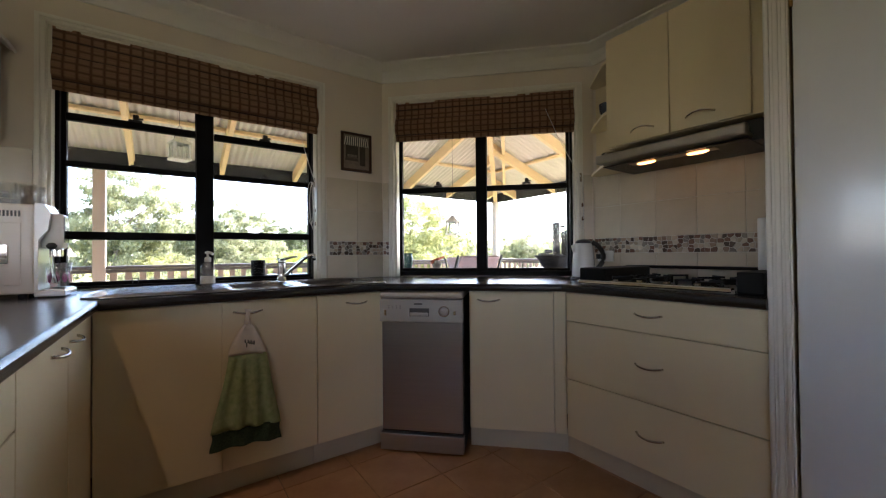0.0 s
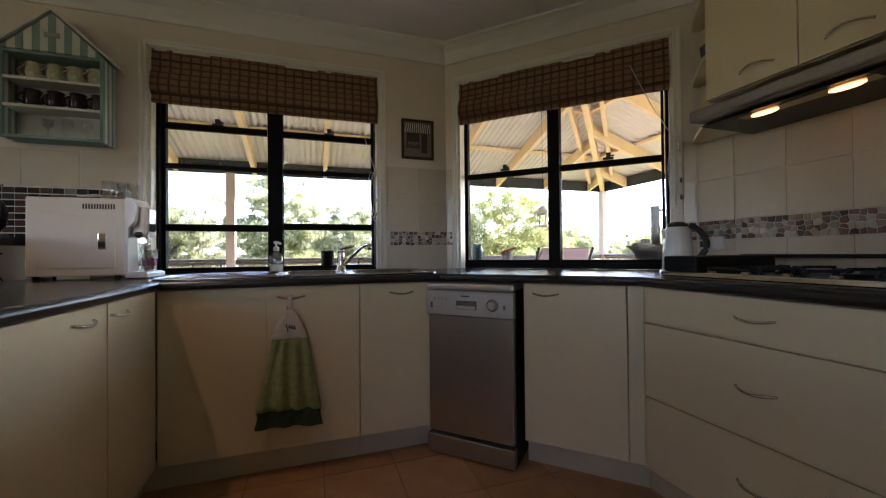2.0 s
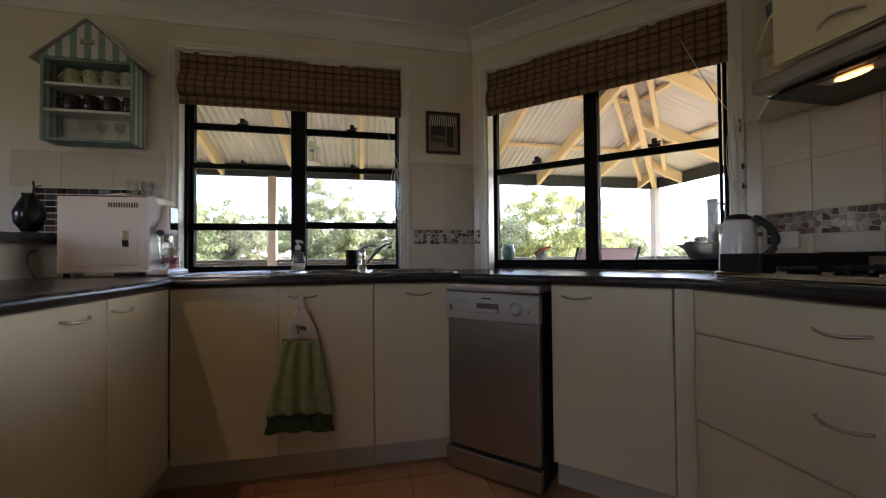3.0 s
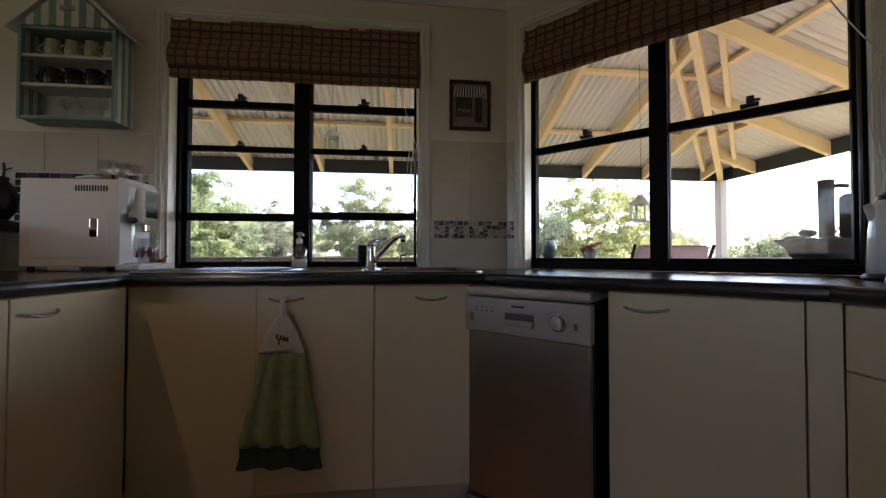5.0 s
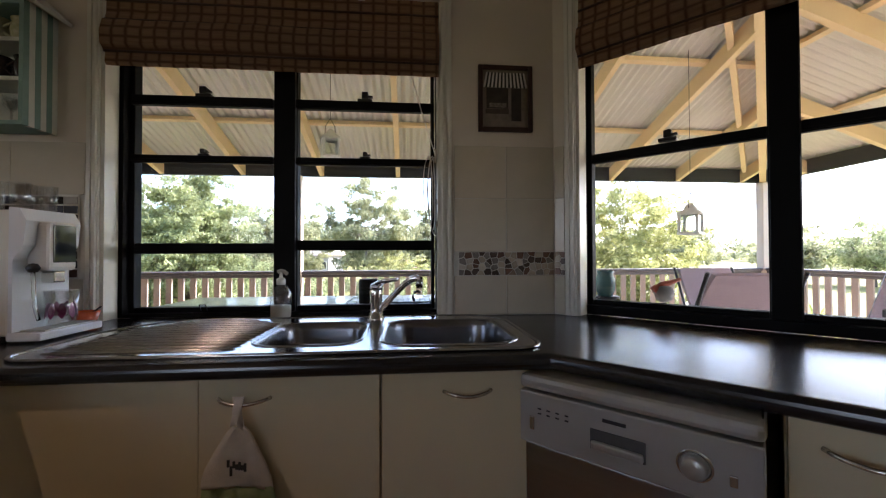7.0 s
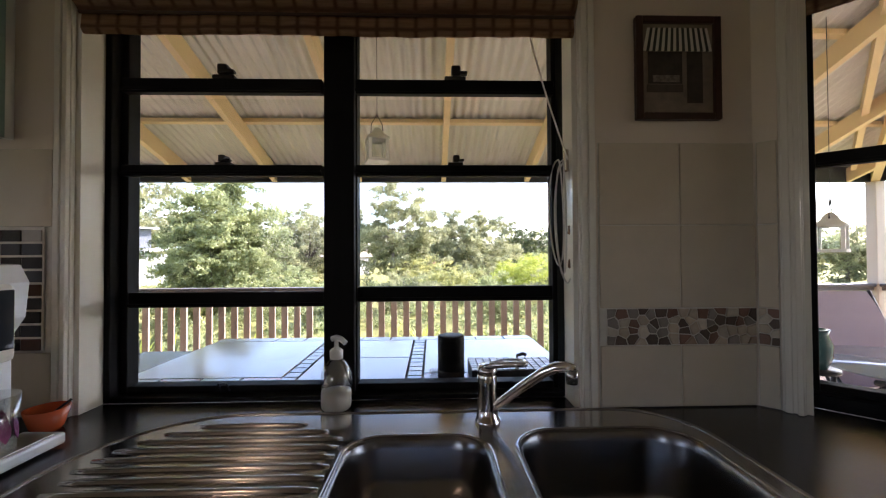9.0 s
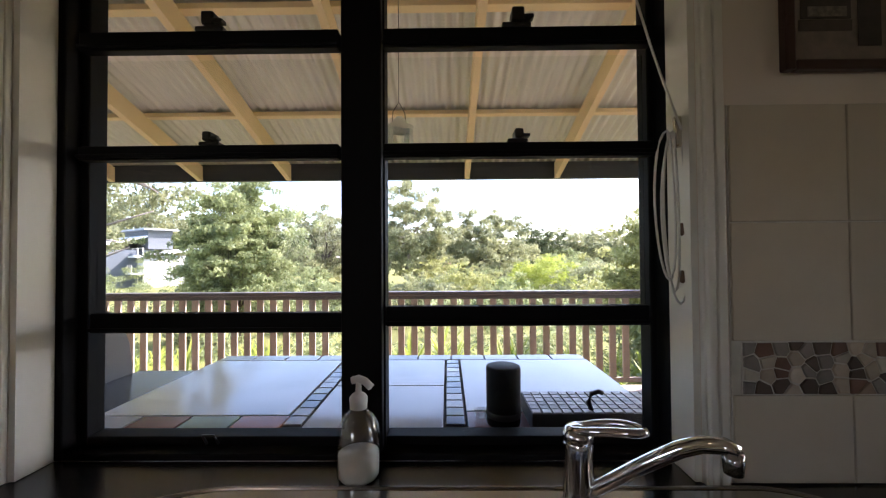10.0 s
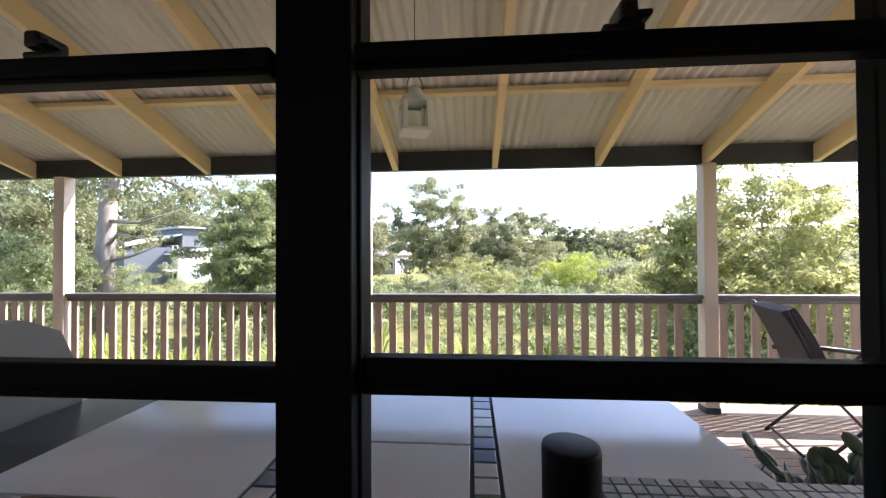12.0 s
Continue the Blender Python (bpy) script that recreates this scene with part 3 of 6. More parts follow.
base_unit(FL, 0.0, 0.883, ((0.0, 0.44, 0.75, ZT, 0.22, 0.815), (0.44, 0.883, 0.75, ZT, None, 0.815), (0.0, 0.44, ZB, 0.746, 0.36, 0.71), (0.44, 0.883, ZB, 0.746, None, 0.71)), "cream cupboard with drawers under the side worktop")
base_unit(FL, 0.883, 1.352, ((0.885, 1.352, ZB, ZT, 1.208, 0.83),), "cream single-door cupboard under the side worktop")
base_unit(FL, 1.352, 1.752, ((1.352, 1.751, ZB, ZT, 1.425, 0.83),), "cream single-door corner cupboard", kb=0.07)

# worktop: one piece with a cut-out for the sink, and rounded front edges
SINK_OUT = rounded(-0.34, 0.965, 1.948, 2.495, (0.07, 0.07, 0.16, 0.26), 10)
HOLE = rounded(-0.32, 0.945, 1.998, 2.505, (0.06, 0.06, 0.15, 0.25), 10)
dg = lambda x, y: tuple((DIAG @ Vector((x, y, 0)))[:2])
front = [(-0.275, 0.2), (-0.275, 1.925), (0.955, 1.925), (1.60, 1.28), (1.60, 0.437)]
back = [(2.249, 0.437), (2.249, 1.51), dg(1.359, 0.0), dg(1.359, 0.074), dg(0.096, 0.074), dg(0.096, 0.0), (1.21, 2.549), (0.741, 2.549), (0.741, 2.624), (-0.529, 2.624), (-0.529, 2.549), (-1.0, 2.549), (-1.0, 0.2)]
bm = bmesh.new()
TH = 0.04
loops = []
for outline in (front + back, HOLE):
    vs = [bm.verts.new((x, y, TOP_Z)) for x, y in outline]
    loops.append([bm.edges.new((vs[i], vs[(i + 1) % len(vs)])) for i in range(len(vs))])
bmesh.ops.triangle_fill(bm, use_beauty=True, use_dissolve=False, edges=loops[0] + loops[1], normal=(0, 0, 1))
r = bmesh.ops.extrude_face_region(bm, geom=list(bm.faces))
bmesh.ops.translate(bm, vec=(0, 0, -TH), verts=[v for v in r["geom"] if isinstance(v, bmesh.types.BMVert)])
bm.edges.ensure_lookup_table()
keep = []
fset = [Vector((x, y)) for x, y in front]
for e in bm.edges:
    a, b = e.verts
    if abs(a.co.z - b.co.z) < 1e-6 and any((a.co.xy - p).length < 1e-4 and (b.co.xy - q).length < 1e-4 or (b.co.xy - p).length < 1e-4 and (a.co.xy - q).length < 1e-4 for p, q in zip(fset, fset[1:])):
        keep.append(e)
bmesh.ops.bevel(bm, geom=keep, offset=0.017, segments=4, affect="EDGES", profile=0.5)
solid("worktop", bm, TOP, "black laminate worktop with a rounded front edge", "worktop")

# ---- sink and tap ----
SK = thing("sink", pose(0, 0.03, TOP_Z), "stainless steel sink with two bowls and a ridged drainer", "sink")
B1, B2 = rounded(0.19, 0.475, 2.03, 2.365, 0.07, 6), rounded(0.54, 0.918, 2.0, 2.385, 0.09, 6)
bm = bmesh.new()
es = []
for outline in (rounded(-0.332, 0.957, 1.956, 2.487, (0.065, 0.065, 0.155, 0.255), 10), B1, B2):
    vs = [bm.verts.new((x, y, 0.006)) for x, y in outline]
    es += [bm.edges.new((vs[i], vs[(i + 1) % len(vs)])) for i in range(len(vs))]
bmesh.ops.triangle_fill(bm, use_beauty=True, use_dissolve=False, edges=es, normal=(0, 0, 1))
part("deck", bm, SINKST, SK)
part("rim", tube([(x, y, 0.004) for x, y in SINK_OUT], 0.0055, 8, closed=True), SINKST, SK)
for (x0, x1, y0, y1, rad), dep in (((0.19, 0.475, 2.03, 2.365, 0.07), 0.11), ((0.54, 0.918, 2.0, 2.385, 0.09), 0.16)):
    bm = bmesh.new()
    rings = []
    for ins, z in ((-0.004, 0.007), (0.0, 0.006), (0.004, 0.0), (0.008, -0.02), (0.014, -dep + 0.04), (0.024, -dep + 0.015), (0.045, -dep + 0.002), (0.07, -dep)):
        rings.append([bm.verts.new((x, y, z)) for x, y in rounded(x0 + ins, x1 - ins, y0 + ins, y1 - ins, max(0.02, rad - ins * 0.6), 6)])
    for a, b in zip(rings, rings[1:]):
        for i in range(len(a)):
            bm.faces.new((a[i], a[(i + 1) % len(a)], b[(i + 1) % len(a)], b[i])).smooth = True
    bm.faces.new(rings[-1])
    # worn satin steel; dimmer reflections inside the bowls put into its darker colour
    bowl = part("bowl", bm, mat("worn_shaded_bowl_steel", (0.27, 0.27, 0.28), 0.26, 1.0, var=0.25, scale=10, bump=0.02, bscale=120), SK)
    cx, cy = (x0 + x1) / 2, (y0 + y1) / 2 + 0.03
    part("waste", lathe([(0.04, -dep + 0.002), (0.036, -dep + 0.005), (0.03, -dep + 0.001), (0.012, -dep + 0.001), (0.01, -dep + 0.008), (0, -dep + 0.009)], 20, at=(cx, cy, 0)), CHROME, bowl)
    part("bowl_rim", tube([(x, y, 0.005) for x, y in rounded(x0 - 0.006, x1 + 0.006, y0 - 0.006, y1 + 0.006, rad + 0.004, 6)], 0.005, 6, closed=True), SINKST, SK)
for k in range(13):
    y = 2.005 + 0.0355 * k
    a = -0.275 if y < 2.235 else -0.075 - math.sqrt(max(0.0, 0.215 ** 2 - (y - 2.235) ** 2))
    b = 0.172 if y < 2.37 else 0.172 - 1.6 * (y - 2.37)
    rib = bmesh.new()
    pts = arc(lambda u: (a + (b - a) * u, y, 0.001 + 0.0035 * min(1, 14 * min(u, 1 - u))), 14)
    tube(pts, 0.0082, 12, rib)
    part("drainer_rib", rib, SINKST, SK)

TP = thing("mixer_tap", pose(0.492, 2.468, TOP_Z + 0.006), "chrome mixer tap with a loop lever", "tap")
part("body", lathe([(0.031, 0), (0.031, 0.006), (0.025, 0.012), (0.024, 0.04), (0.0225, 0.085), (0.0235, 0.105), (0.019, 0.118), (0.008, 0.125), (0, 0.126)], 28), CHROME, TP)
d = Vector((0.153, -0.12, 0)) / 0.195
part("spout", tube([(d * s)[:2] + (z,) for s, z in ((0.012, 0.028), (0.03, 0.045), (0.09, 0.098), (0.14, 0.138), (0.165, 0.152), (0.19, 0.158), (0.205, 0.152))], 0.0115, 14), CHROME, TP)
part("aerator", lathe([(0.0, -0.018), (0.011, -0.018), (0.0125, -0.004), (0.0125, 0.01), (0.0, 0.012)], 16, at=(d.x * 0.2, d.y * 0.2, 0.143)), SINKST, TP)
p = Vector((-d.y, d.x, 0))
pts = []
for u in range(24):
    a = 2 * math.pi * u / 24
    s, w = 0.042 + 0.055 * math.cos(a), 0.019 * math.sin(a)
    q = d * s + p * w
    pts.append((q.x, q.y, 0.128 + 0.02 * (s / 0.13) + 0.008 * math.sin(math.pi * min(1, max(0, s / 0.13)))))
part("lever", tube(pts, 0.0068, 10, closed=True), CHROME, TP)
part("lever_base", lathe([(0, 0.108), (0.024, 0.11), (0.024, 0.122), (0.018, 0.132), (0, 0.135)], 24), CHROME, TP)

SB = thing("soap_bottle", pose(0.116, 2.566, TOP_Z), "clear pump bottle half full of white soap", "bottle")
part("bottle", lathe([(0, 0), (0.036, 0), (0.04, 0.006), (0.04, 0.078), (0.037, 0.098), (0.027, 0.118), (0.015, 0.128), (0.013, 0.135), (0.0, 0.136)], 28), CLEAR_THIN, SB)
part("soap", lathe([(0, 0.004), (0.034, 0.004), (0.0375, 0.01), (0.0375, 0.048), (0.0, 0.05)], 24), mat("liquid_soap", (0.72, 0.70, 0.64), 0.3, var=0.05), SB)
part("collar", lathe([(0.0, 0.13), (0.016, 0.13), (0.017, 0.15), (0.012, 0.156), (0.006, 0.158), (0.005, 0.178), (0, 0.178)], 20), WHITEP, SB)
part("pump_head", tube([(-0.012, 0.003, 0.18), (0.0, 0, 0.184), (0.014, -0.006, 0.181), (0.026, -0.012, 0.172)], 0.0072, 10), WHITEP, SB)

# ---- dishwasher ----
DW = thing("dishwasher", FD @ pose(-0.043, -0.081, 0) @ Matrix.Diagonal((1.035, 1, 1.01, 1)), "slim stainless steel dishwasher under the worktop", "dishwasher")
part("cabinet", box(0.004, 0.444, 0.03, 0.6, 0.004, 0.86), mat("dark_grey_steel", (0.025, 0.025, 0.025), 0.5), DW)
part("lid", box(0.0, 0.448, -0.012, 0.35, 0.828, 0.862, bev=0.012), SILVERP, DW)
DOOR_STEEL = mat("brushed_door_steel", (0.46, 0.46, 0.44), 0.36, 1.0, var=0.1, scale=3, bump=0.03, bscale=60, stretch=(1, 1, 30))
DOOR_STEEL.node_tree.nodes["Principled BSDF"].inputs["Anisotropic"].default_value = 0.7
part("door_panel", box(0.012, 0.440, -0.002, 0.028, 0.118, 0.70, bev=0.003), DOOR_STEEL, DW)
PN = part("control_panel", box(0.002, 0.446, -0.012, 0.028, 0.703, 0.824, bev=0.004), SILVERP, DW)
part("kick_plate", box(0.002, 0.446, -0.012, 0.028, 0.012, 0.102, bev=0.004), DOOR_STEEL, DW)
# grip hollow: a dark proud plate stands in for the shade inside it
part("grip_recess", box(0.165, 0.27, -0.0145, -0.010, 0.735, 0.778, bev=0.002), mat("grip_shadow_plastic", (0.10, 0.10, 0.10), 0.5), PN)
part("grip_lip", box(0.168, 0.267, -0.024, -0.0125, 0.737, 0.756, bev=0.005), SILVERP, PN)
part("dial", lathe([(0, 0), (0.022, 0), (0.021, 0.016), (0.017, 0.02), (0, 0.02)], 28), SILVERP, PN, at=pose(0.348, -0.012, 0.762, 90))
part("dial_ring", lathe([(0.024, 0), (0.026, 0.002), (0.029, 0.0)], 28), NICKEL, PN, at=pose(0.348, -0.012, 0.762, 90))
part("start_button", box(0.398, 0.41, -0.016, -0.011, 0.745, 0.765, bev=0.002), NICKEL, PN)
part("power_button", box(0.028, 0.04, -0.016, -0.011, 0.737, 0.768, bev=0.002), NICKEL, PN)
INK = mat("panel_print", (0.04, 0.04, 0.045), 0.5, bump=0)
for k in range(4):
    for z in (0.776, 0.787):
        part("indicator", box(0.048 + 0.021 * k, 0.056 + 0.021 * k, -0.0135, -0.0115, z, z + 0.003), INK, PN)
part("maker_mark", box(0.19, 0.235, -0.0135, -0.0115, 0.797, 0.804), INK, PN)

# ---- hanging towel ----
TW = thing("hand_towel", pose(0.226, 1.929, 0.826), "green and white hand towel hung from a cupboard handle", "towel")


def cloth(z0, z1, xf, dep, folds, n=28, rows=14, phase=0.0):
    """A gathered cloth: xf(u) gives the left and right edge at height u."""
    bm = bmesh.new()
    grid = []
    for j in range(rows + 1):
        u = j / rows
        a, b = xf(u)
        z = z0 + (z1 - z0) * u
        row = []
        for i in range(n + 1):
            s = i / n
            x = a + (b - a) * s
            amp = dep * (0.35 + 0.65 * u)
            y = -0.004 - amp * (0.5 + 0.5 * math.sin(folds * 2 * math.pi * s + phase + 0.9 * math.sin(2.5 * u))) * (1 - abs(2 * s - 1) ** 4)
            row.append((x + 0.004 * math.sin(5 * u + 9 * s), y, z + 0.012 * u * math.sin(3 * s + 0.5)))
        grid.append(row)
    vs = [[[bm.verts.new((x, y + d, z)) for x, y, z in row] for row in grid] for d in (0, 0.006)]
    for k in (0, 1):
        for j in range(rows):
            for i in range(n):
                bm.faces.new((vs[k][j][i], vs[k][j][i + 1], vs[k][j + 1][i + 1], vs[k][j + 1][i])).smooth = True
    rim = [(0, i) for i in range(n)] + [(j, n) for j in range(rows)] + [(rows, i) for i in range(n, 0, -1)] + [(j, 0) for j in range(rows, 0, -1)]
    for q in range(len(rim)):
        a, b = rim[q], rim[(q + 1) % len(rim)]
        bm.faces.new((vs[0][a[0]][a[1]], vs[0][b[0]][b[1]], vs[1][b[0]][b[1]], vs[1][a[0]][a[1]]))
    return bm


TERRY = mat("green_terry", (0.46, 0.52, 0.28), 0.95, c2=(0.24, 0.33, 0.15), scale=45, bump=0.7, bscale=500)
TOPC = mat("towel_white_cotton", (0.76, 0.69, 0.58), 0.9, c2=(0.62, 0.55, 0.45), scale=30, bump=0.3, bscale=300)
HEMC = mat("towel_dark_band", (0.015, 0.035, 0.02), 0.9, c2=(0.06, 0.10, 0.05), scale=120, bump=0.6, bscale=400)
part("loop", cloth(0.012, -0.06, lambda u: (-0.012, 0.012 - 0.002 * u), 0.003, 0.5, 6, 4), TOPC, TW)
part("yoke", cloth(-0.055, -0.195, lambda u: (-0.013 - 0.062 * math.sin(u * math.pi / 2) ** 0.8, 0.013 + 0.06 * math.sin(u * math.pi / 2) ** 0.8), 0.012, 1.0), TOPC, TW, "white cotton yoke with a small dark motif")
part("skirt", cloth(-0.19, -0.52, lambda u: (-0.076 - 0.066 * u, 0.074 + 0.06 * u ** 0.8), 0.026, 3.4), TERRY, TW, "green terry skirt")
part("hem_band", cloth(-0.512, -0.596, lambda u: (-0.142 - 0.004 * u, 0.134 + 0.003 * u), 0.024, 2.6, phase=0.3), HEMC, TW, "dark green leafy border")
bm = bmesh.new()
_rng = random.Random(2)
for k in range(7):
    bx(bm, -0.016 + 0.006 * k, -0.011 + 0.006 * k, -0.019, -0.0165, -0.145 + _rng.uniform(-0.012, 0.01), -0.132 + _rng.uniform(-0.004, 0.012))
part("motif", bm, mat("motif_thread", (0.06, 0.06, 0.05), 0.9), TW)

# ---- picture ----
PC = thing("framed_picture", SINK @ pose(1.006, -0.001, 1.793), "small dark wooden frame with a shopfront picture", "picture")
FRW = mat("frame_mahogany", (0.045, 0.018, 0.012), 0.35, var=0.3, scale=20)
for nm, a in (("frame_side", (-0.112, -0.094, -0.018, 0, -0.135, 0.135)), ("frame_side", (0.094, 0.112, -0.018, 0, -0.135, 0.135)), ("frame_rail", (-0.094, 0.094, -0.018, 0, 0.117, 0.135)), ("frame_rail", (-0.094, 0.094, -0.018, 0, -0.135, -0.117))):
    part(nm, box(*a, bev=0.003), FRW, PC)
ART = part("print", box(-0.094, 0.094, -0.008, -0.004, -0.117, 0.117), mat("print_brown", (0.27, 0.215, 0.165), 0.5, c2=(0.14, 0.11, 0.085), scale=30), PC)
for k in range(23):
    c = mat("awning_white", (0.66, 0.62, 0.55), 0.5) if k % 2 == 0 else mat("awning_dark", (0.03, 0.03, 0.032), 0.5)
    bm = bmesh.new()
    x0, x1 = -0.079 + 0.00687 * k, -0.079 + 0.00687 * (k + 1)
    y0, y1 = -0.091 + 0.00791 * k, -0.091 + 0.00791 * (k + 1)
    prism([(x0, 0.106), (y0, 0.046), (y1, 0.046), (x1, 0.106)], 0.008, 0.0105, bm, m=pose(0, 0, 0, 90))
    part("awning_stripe", bm, c, ART)
PDK = mat("print_dark", (0.02, 0.015, 0.013), 0.5, c2=(0.06, 0.045, 0.035), scale=40)
part("shop_window", box(-0.078, 0.012, -0.0095, -0.008, -0.04, 0.044), PDK, ART)
part("window_goods", box(-0.066, 0.004, -0.0105, -0.0095, -0.036, -0.018), mat("print_pale", (0.30, 0.25, 0.20), 0.5, c2=(0.05, 0.04, 0.03), scale=90), ART)
part("shop_door", box(0.025, 0.066, -0.0095, -0.008, -0.09, 0.044), PDK, ART)
part("stall_riser", box(-0.082, 0.014, -0.0095, -0.008, -0.062, -0.042), mat("print_mid", (0.10, 0.08, 0.06), 0.5, c2=(0.05, 0.04, 0.03), scale=40), ART)

# ---- pantry at the end of the cooktop run ----
pz = CEIL_Z - 0.002
solid("pantry_side", box(1.635, 2.249, 0.376, 0.434, 0.0, pz), CUP, "cream tall panel beside the cooktop", "panel", kind="structure")
solid("pantry_wall", box(1.655, 1.755, -3.0, -0.72, 0.0, pz), WALL, "plain cream painted wall", "wall", kind="structure")
solid("pantry_head", box(1.655, 1.755, -0.72, 0.375, 2.07, pz), WALL, "plain cream wall above the pantry door", "wall", kind="structure")
AR = thing("door_architrave", pose(1.635, 0.406, 0), "cream fluted timber door casing", "trim", kind="structure")
for k, (a, b, t) in enumerate(((-0.035, 0.034, 0.01), (-0.03, -0.016, 0.018), (-0.008, 0.008, 0.016), (0.016, 0.03, 0.018))):
    part("flute", box(-t, 0.0, a, b, 0.0, pz, bev=0.004), TRIM, AR)
PD = thing("pantry_door", pose(1.647, -0.169, 0), "white satin-painted pantry door, closed", "door", kind="structure")
part("leaf", box(0.0, 0.038, -0.54, 0.535, 0.012, 2.065, bev=0.003), mat("door_satin", (0.76, 0.77, 0.77), 0.2, var=0.04, scale=2, bump=0.03, bscale=30, coat=0.2), PD)
part("hinge", tube([(-0.008, 0.536, 1.9), (-0.008, 0.536, 1.98)], 0.006, 8), mat("brass", (0.5, 0.33, 0.12), 0.3, 1.0), PD)

# ---- wall cupboard, hood, end shelves ----
WC = thing("wall_cabinet", pose(1.93, 0.80, 1.652), "cream double-door wall cupboard above the hood", "cabinet")
part("body", box(0.0, 0.318, -0.365, 0.405, 0.0, 0.60), CUP, WC)
for a, b, hy in ((-0.245, 0.074, 0.15), (0.078, 0.403, 0.2)):
    hy = a + 0.13 if a > 0 else b - 0.13
    f = part("door", box(-0.018, -0.001, a, b, 0.003, 0.598, bev=0.002), CUP, WC)
    part("handle", tube(arc(lambda u: (-0.018 - 0.024 * math.sin(math.pi * u) ** 0.6, hy + 0.118 * (u - 0.5), 0.055 + 0.012 * math.sin(math.pi * u)), 12), 0.0046, 8), NICKEL, f, "satin metal bow handle")
HD = thing("range_hood", pose(1.86, 0.90, 1.555), "stainless steel slide-out hood with two lamps lit", "range hood")
part("visor", box(0.0, 0.05, -0.34, 0.345, 0.008, 0.058, bev=0.01), STEEL, HD, "brushed steel front visor")
part("slide_tray", box(0.05, 0.12, -0.33, 0.335, 0.012, 0.03), STEEL, HD)
part("housing", box(0.121, 0.388, -0.42, 0.34, 0.0, 0.09), mat("hood_steel", (0.03, 0.03, 0.03), 0.35, 0.2, spec=0.3), HD)
part("grease_filter", box(0.055, 0.38, -0.33, 0.33, -0.004, 0.0, bev=0.001), mat("filter_mesh", (0.01, 0.01, 0.01), 0.3, 0.0, spec=0.25, var=0.4, scale=120, bump=0.6, bscale=350), HD)
for y in (-0.12, 0.12):
    part("lamp", lathe([(0, -0.012), (0.018, -0.012), (0.024, -0.006), (0.024, 0.0), (0, 0.001)], 16), glowing("hood_lamp_glow", (1.0, 0.42, 0.12), 0.7), HD, "warm glowing bulb", at=pose(0.115, y, -0.004, 0, 0, 0) @ Matrix.Diagonal((0.55, 2.0, 0.8, 1)))
part("lamp_cover", box(0.085, 0.145, -0.2, 0.2, -0.0055, -0.0042), mat("lamp_reflector", (0.5, 0.4, 0.28), 0.3, 1.0), HD)
ES = thing("end_shelf", pose(2.249, 1.206, 1.575), "cream open corner shelf unit at the wall cupboard", "shelf")
for z in (0.0, 0.29, 0.58):
    part("shelf_board", prism([(-0.30, 0.0), (0.0, 0.0), (0.0, 0.27), (-0.05, 0.285), (-0.12, 0.22), (-0.27, 0.06)], z, z + 0.016), CUP, ES)
part("back_panel", box(-0.012, -0.001, 0.0, 0.27, 0.016, 0.58), CUP, ES)
BW = thing("glass_bowl", pose(2.10, 1.30, 1.575 + 0.306), "faceted blue-grey glass bowl on the end shelf", "bowl")
part("bowl", lathe([(0, 0), (0.03, 0.0), (0.036, 0.01), (0.055, 0.05), (0.06, 0.09), (0.054, 0.092), (0.048, 0.05), (0.03, 0.015), (0, 0.012)], 10), mat("cut_glass", (0.35, 0.42, 0.5), 0.1, var=0.3, trans=0.6), BW)
TPOT = thing("small_teapot", pose(2.09, 1.30, 1.575 + 0.016), "small black and steel teapot on the end shelf", "teapot")
part("body", lathe([(0, 0), (0.04, 0.0), (0.052, 0.025), (0.05, 0.06), (0.035, 0.085), (0.0, 0.092)], 20), CHROME, TPOT)
part("handle", tube(arc(lambda u: (-0.05 - 0.03 * math.sin(math.pi * u), 0, 0.02 + 0.055 * u), 8), 0.006, 8), BLACKP, TPOT)

# ---- cooktop, kettle, outlet ----
CT = thing("gas_cooktop", FST @ pose(0.075, 0.03, TOP_Z), "black gas cooktop with a steel front edge", "cooktop")
part("front_edge", box(0.0, 0.66, 0.0, 0.02, 0.0, 0.016, bev=0.004), STEEL, CT)
part("plate", box(0.0, 0.66, 0.02, 0.52, 0.0, 0.012, bev=0.003), BLACKP, CT)
IRONC = mat("cast_iron", (0.01, 0.01, 0.01), 0.5, var=0.3, bump=0.1, spec=0.2)
part("end_cheek", box(-0.03, 0.115, 0.03, 0.48, 0.012, 0.085, bev=0.006), IRONC, CT)
part("end_cheek", box(0.66, 0.745, 0.03, 0.54, 0.002, 0.085, bev=0.006), IRONC, CT)
part("front_rail", box(-0.02, 0.655, -0.004, 0.03, 0.004, 0.026, bev=0.006), CHROME, CT, "polished steel front rail")
part("back_bar", box(-0.03, 0.745, 0.48, 0.54, 0.073, 0.088, bev=0.004), IRONC, CT)
for i, (x, y) in enumerate(((0.23, 0.14), (0.23, 0.37), (0.52, 0.14), (0.52, 0.37))):
    part("burner", lathe([(0, 0.012), (0.05, 0.012), (0.05, 0.02), (0.036, 0.022), (0.036, 0.03), (0.03, 0.034), (0, 0.034)], 20, at=(x, y, 0)), IRONC, CT)
    bm = bmesh.new()
    for a in range(4):
        q = pose(x, y, 0, 0, 0, 90 * a + 45)
        bx(bm, 0.03, 0.125, -0.005, 0.005, 0.036, 0.046, m=q)
        bx(bm, 0.115, 0.125, -0.005, 0.005, 0.012, 0.036, m=q)
    part("trivet", bm, IRONC, CT)
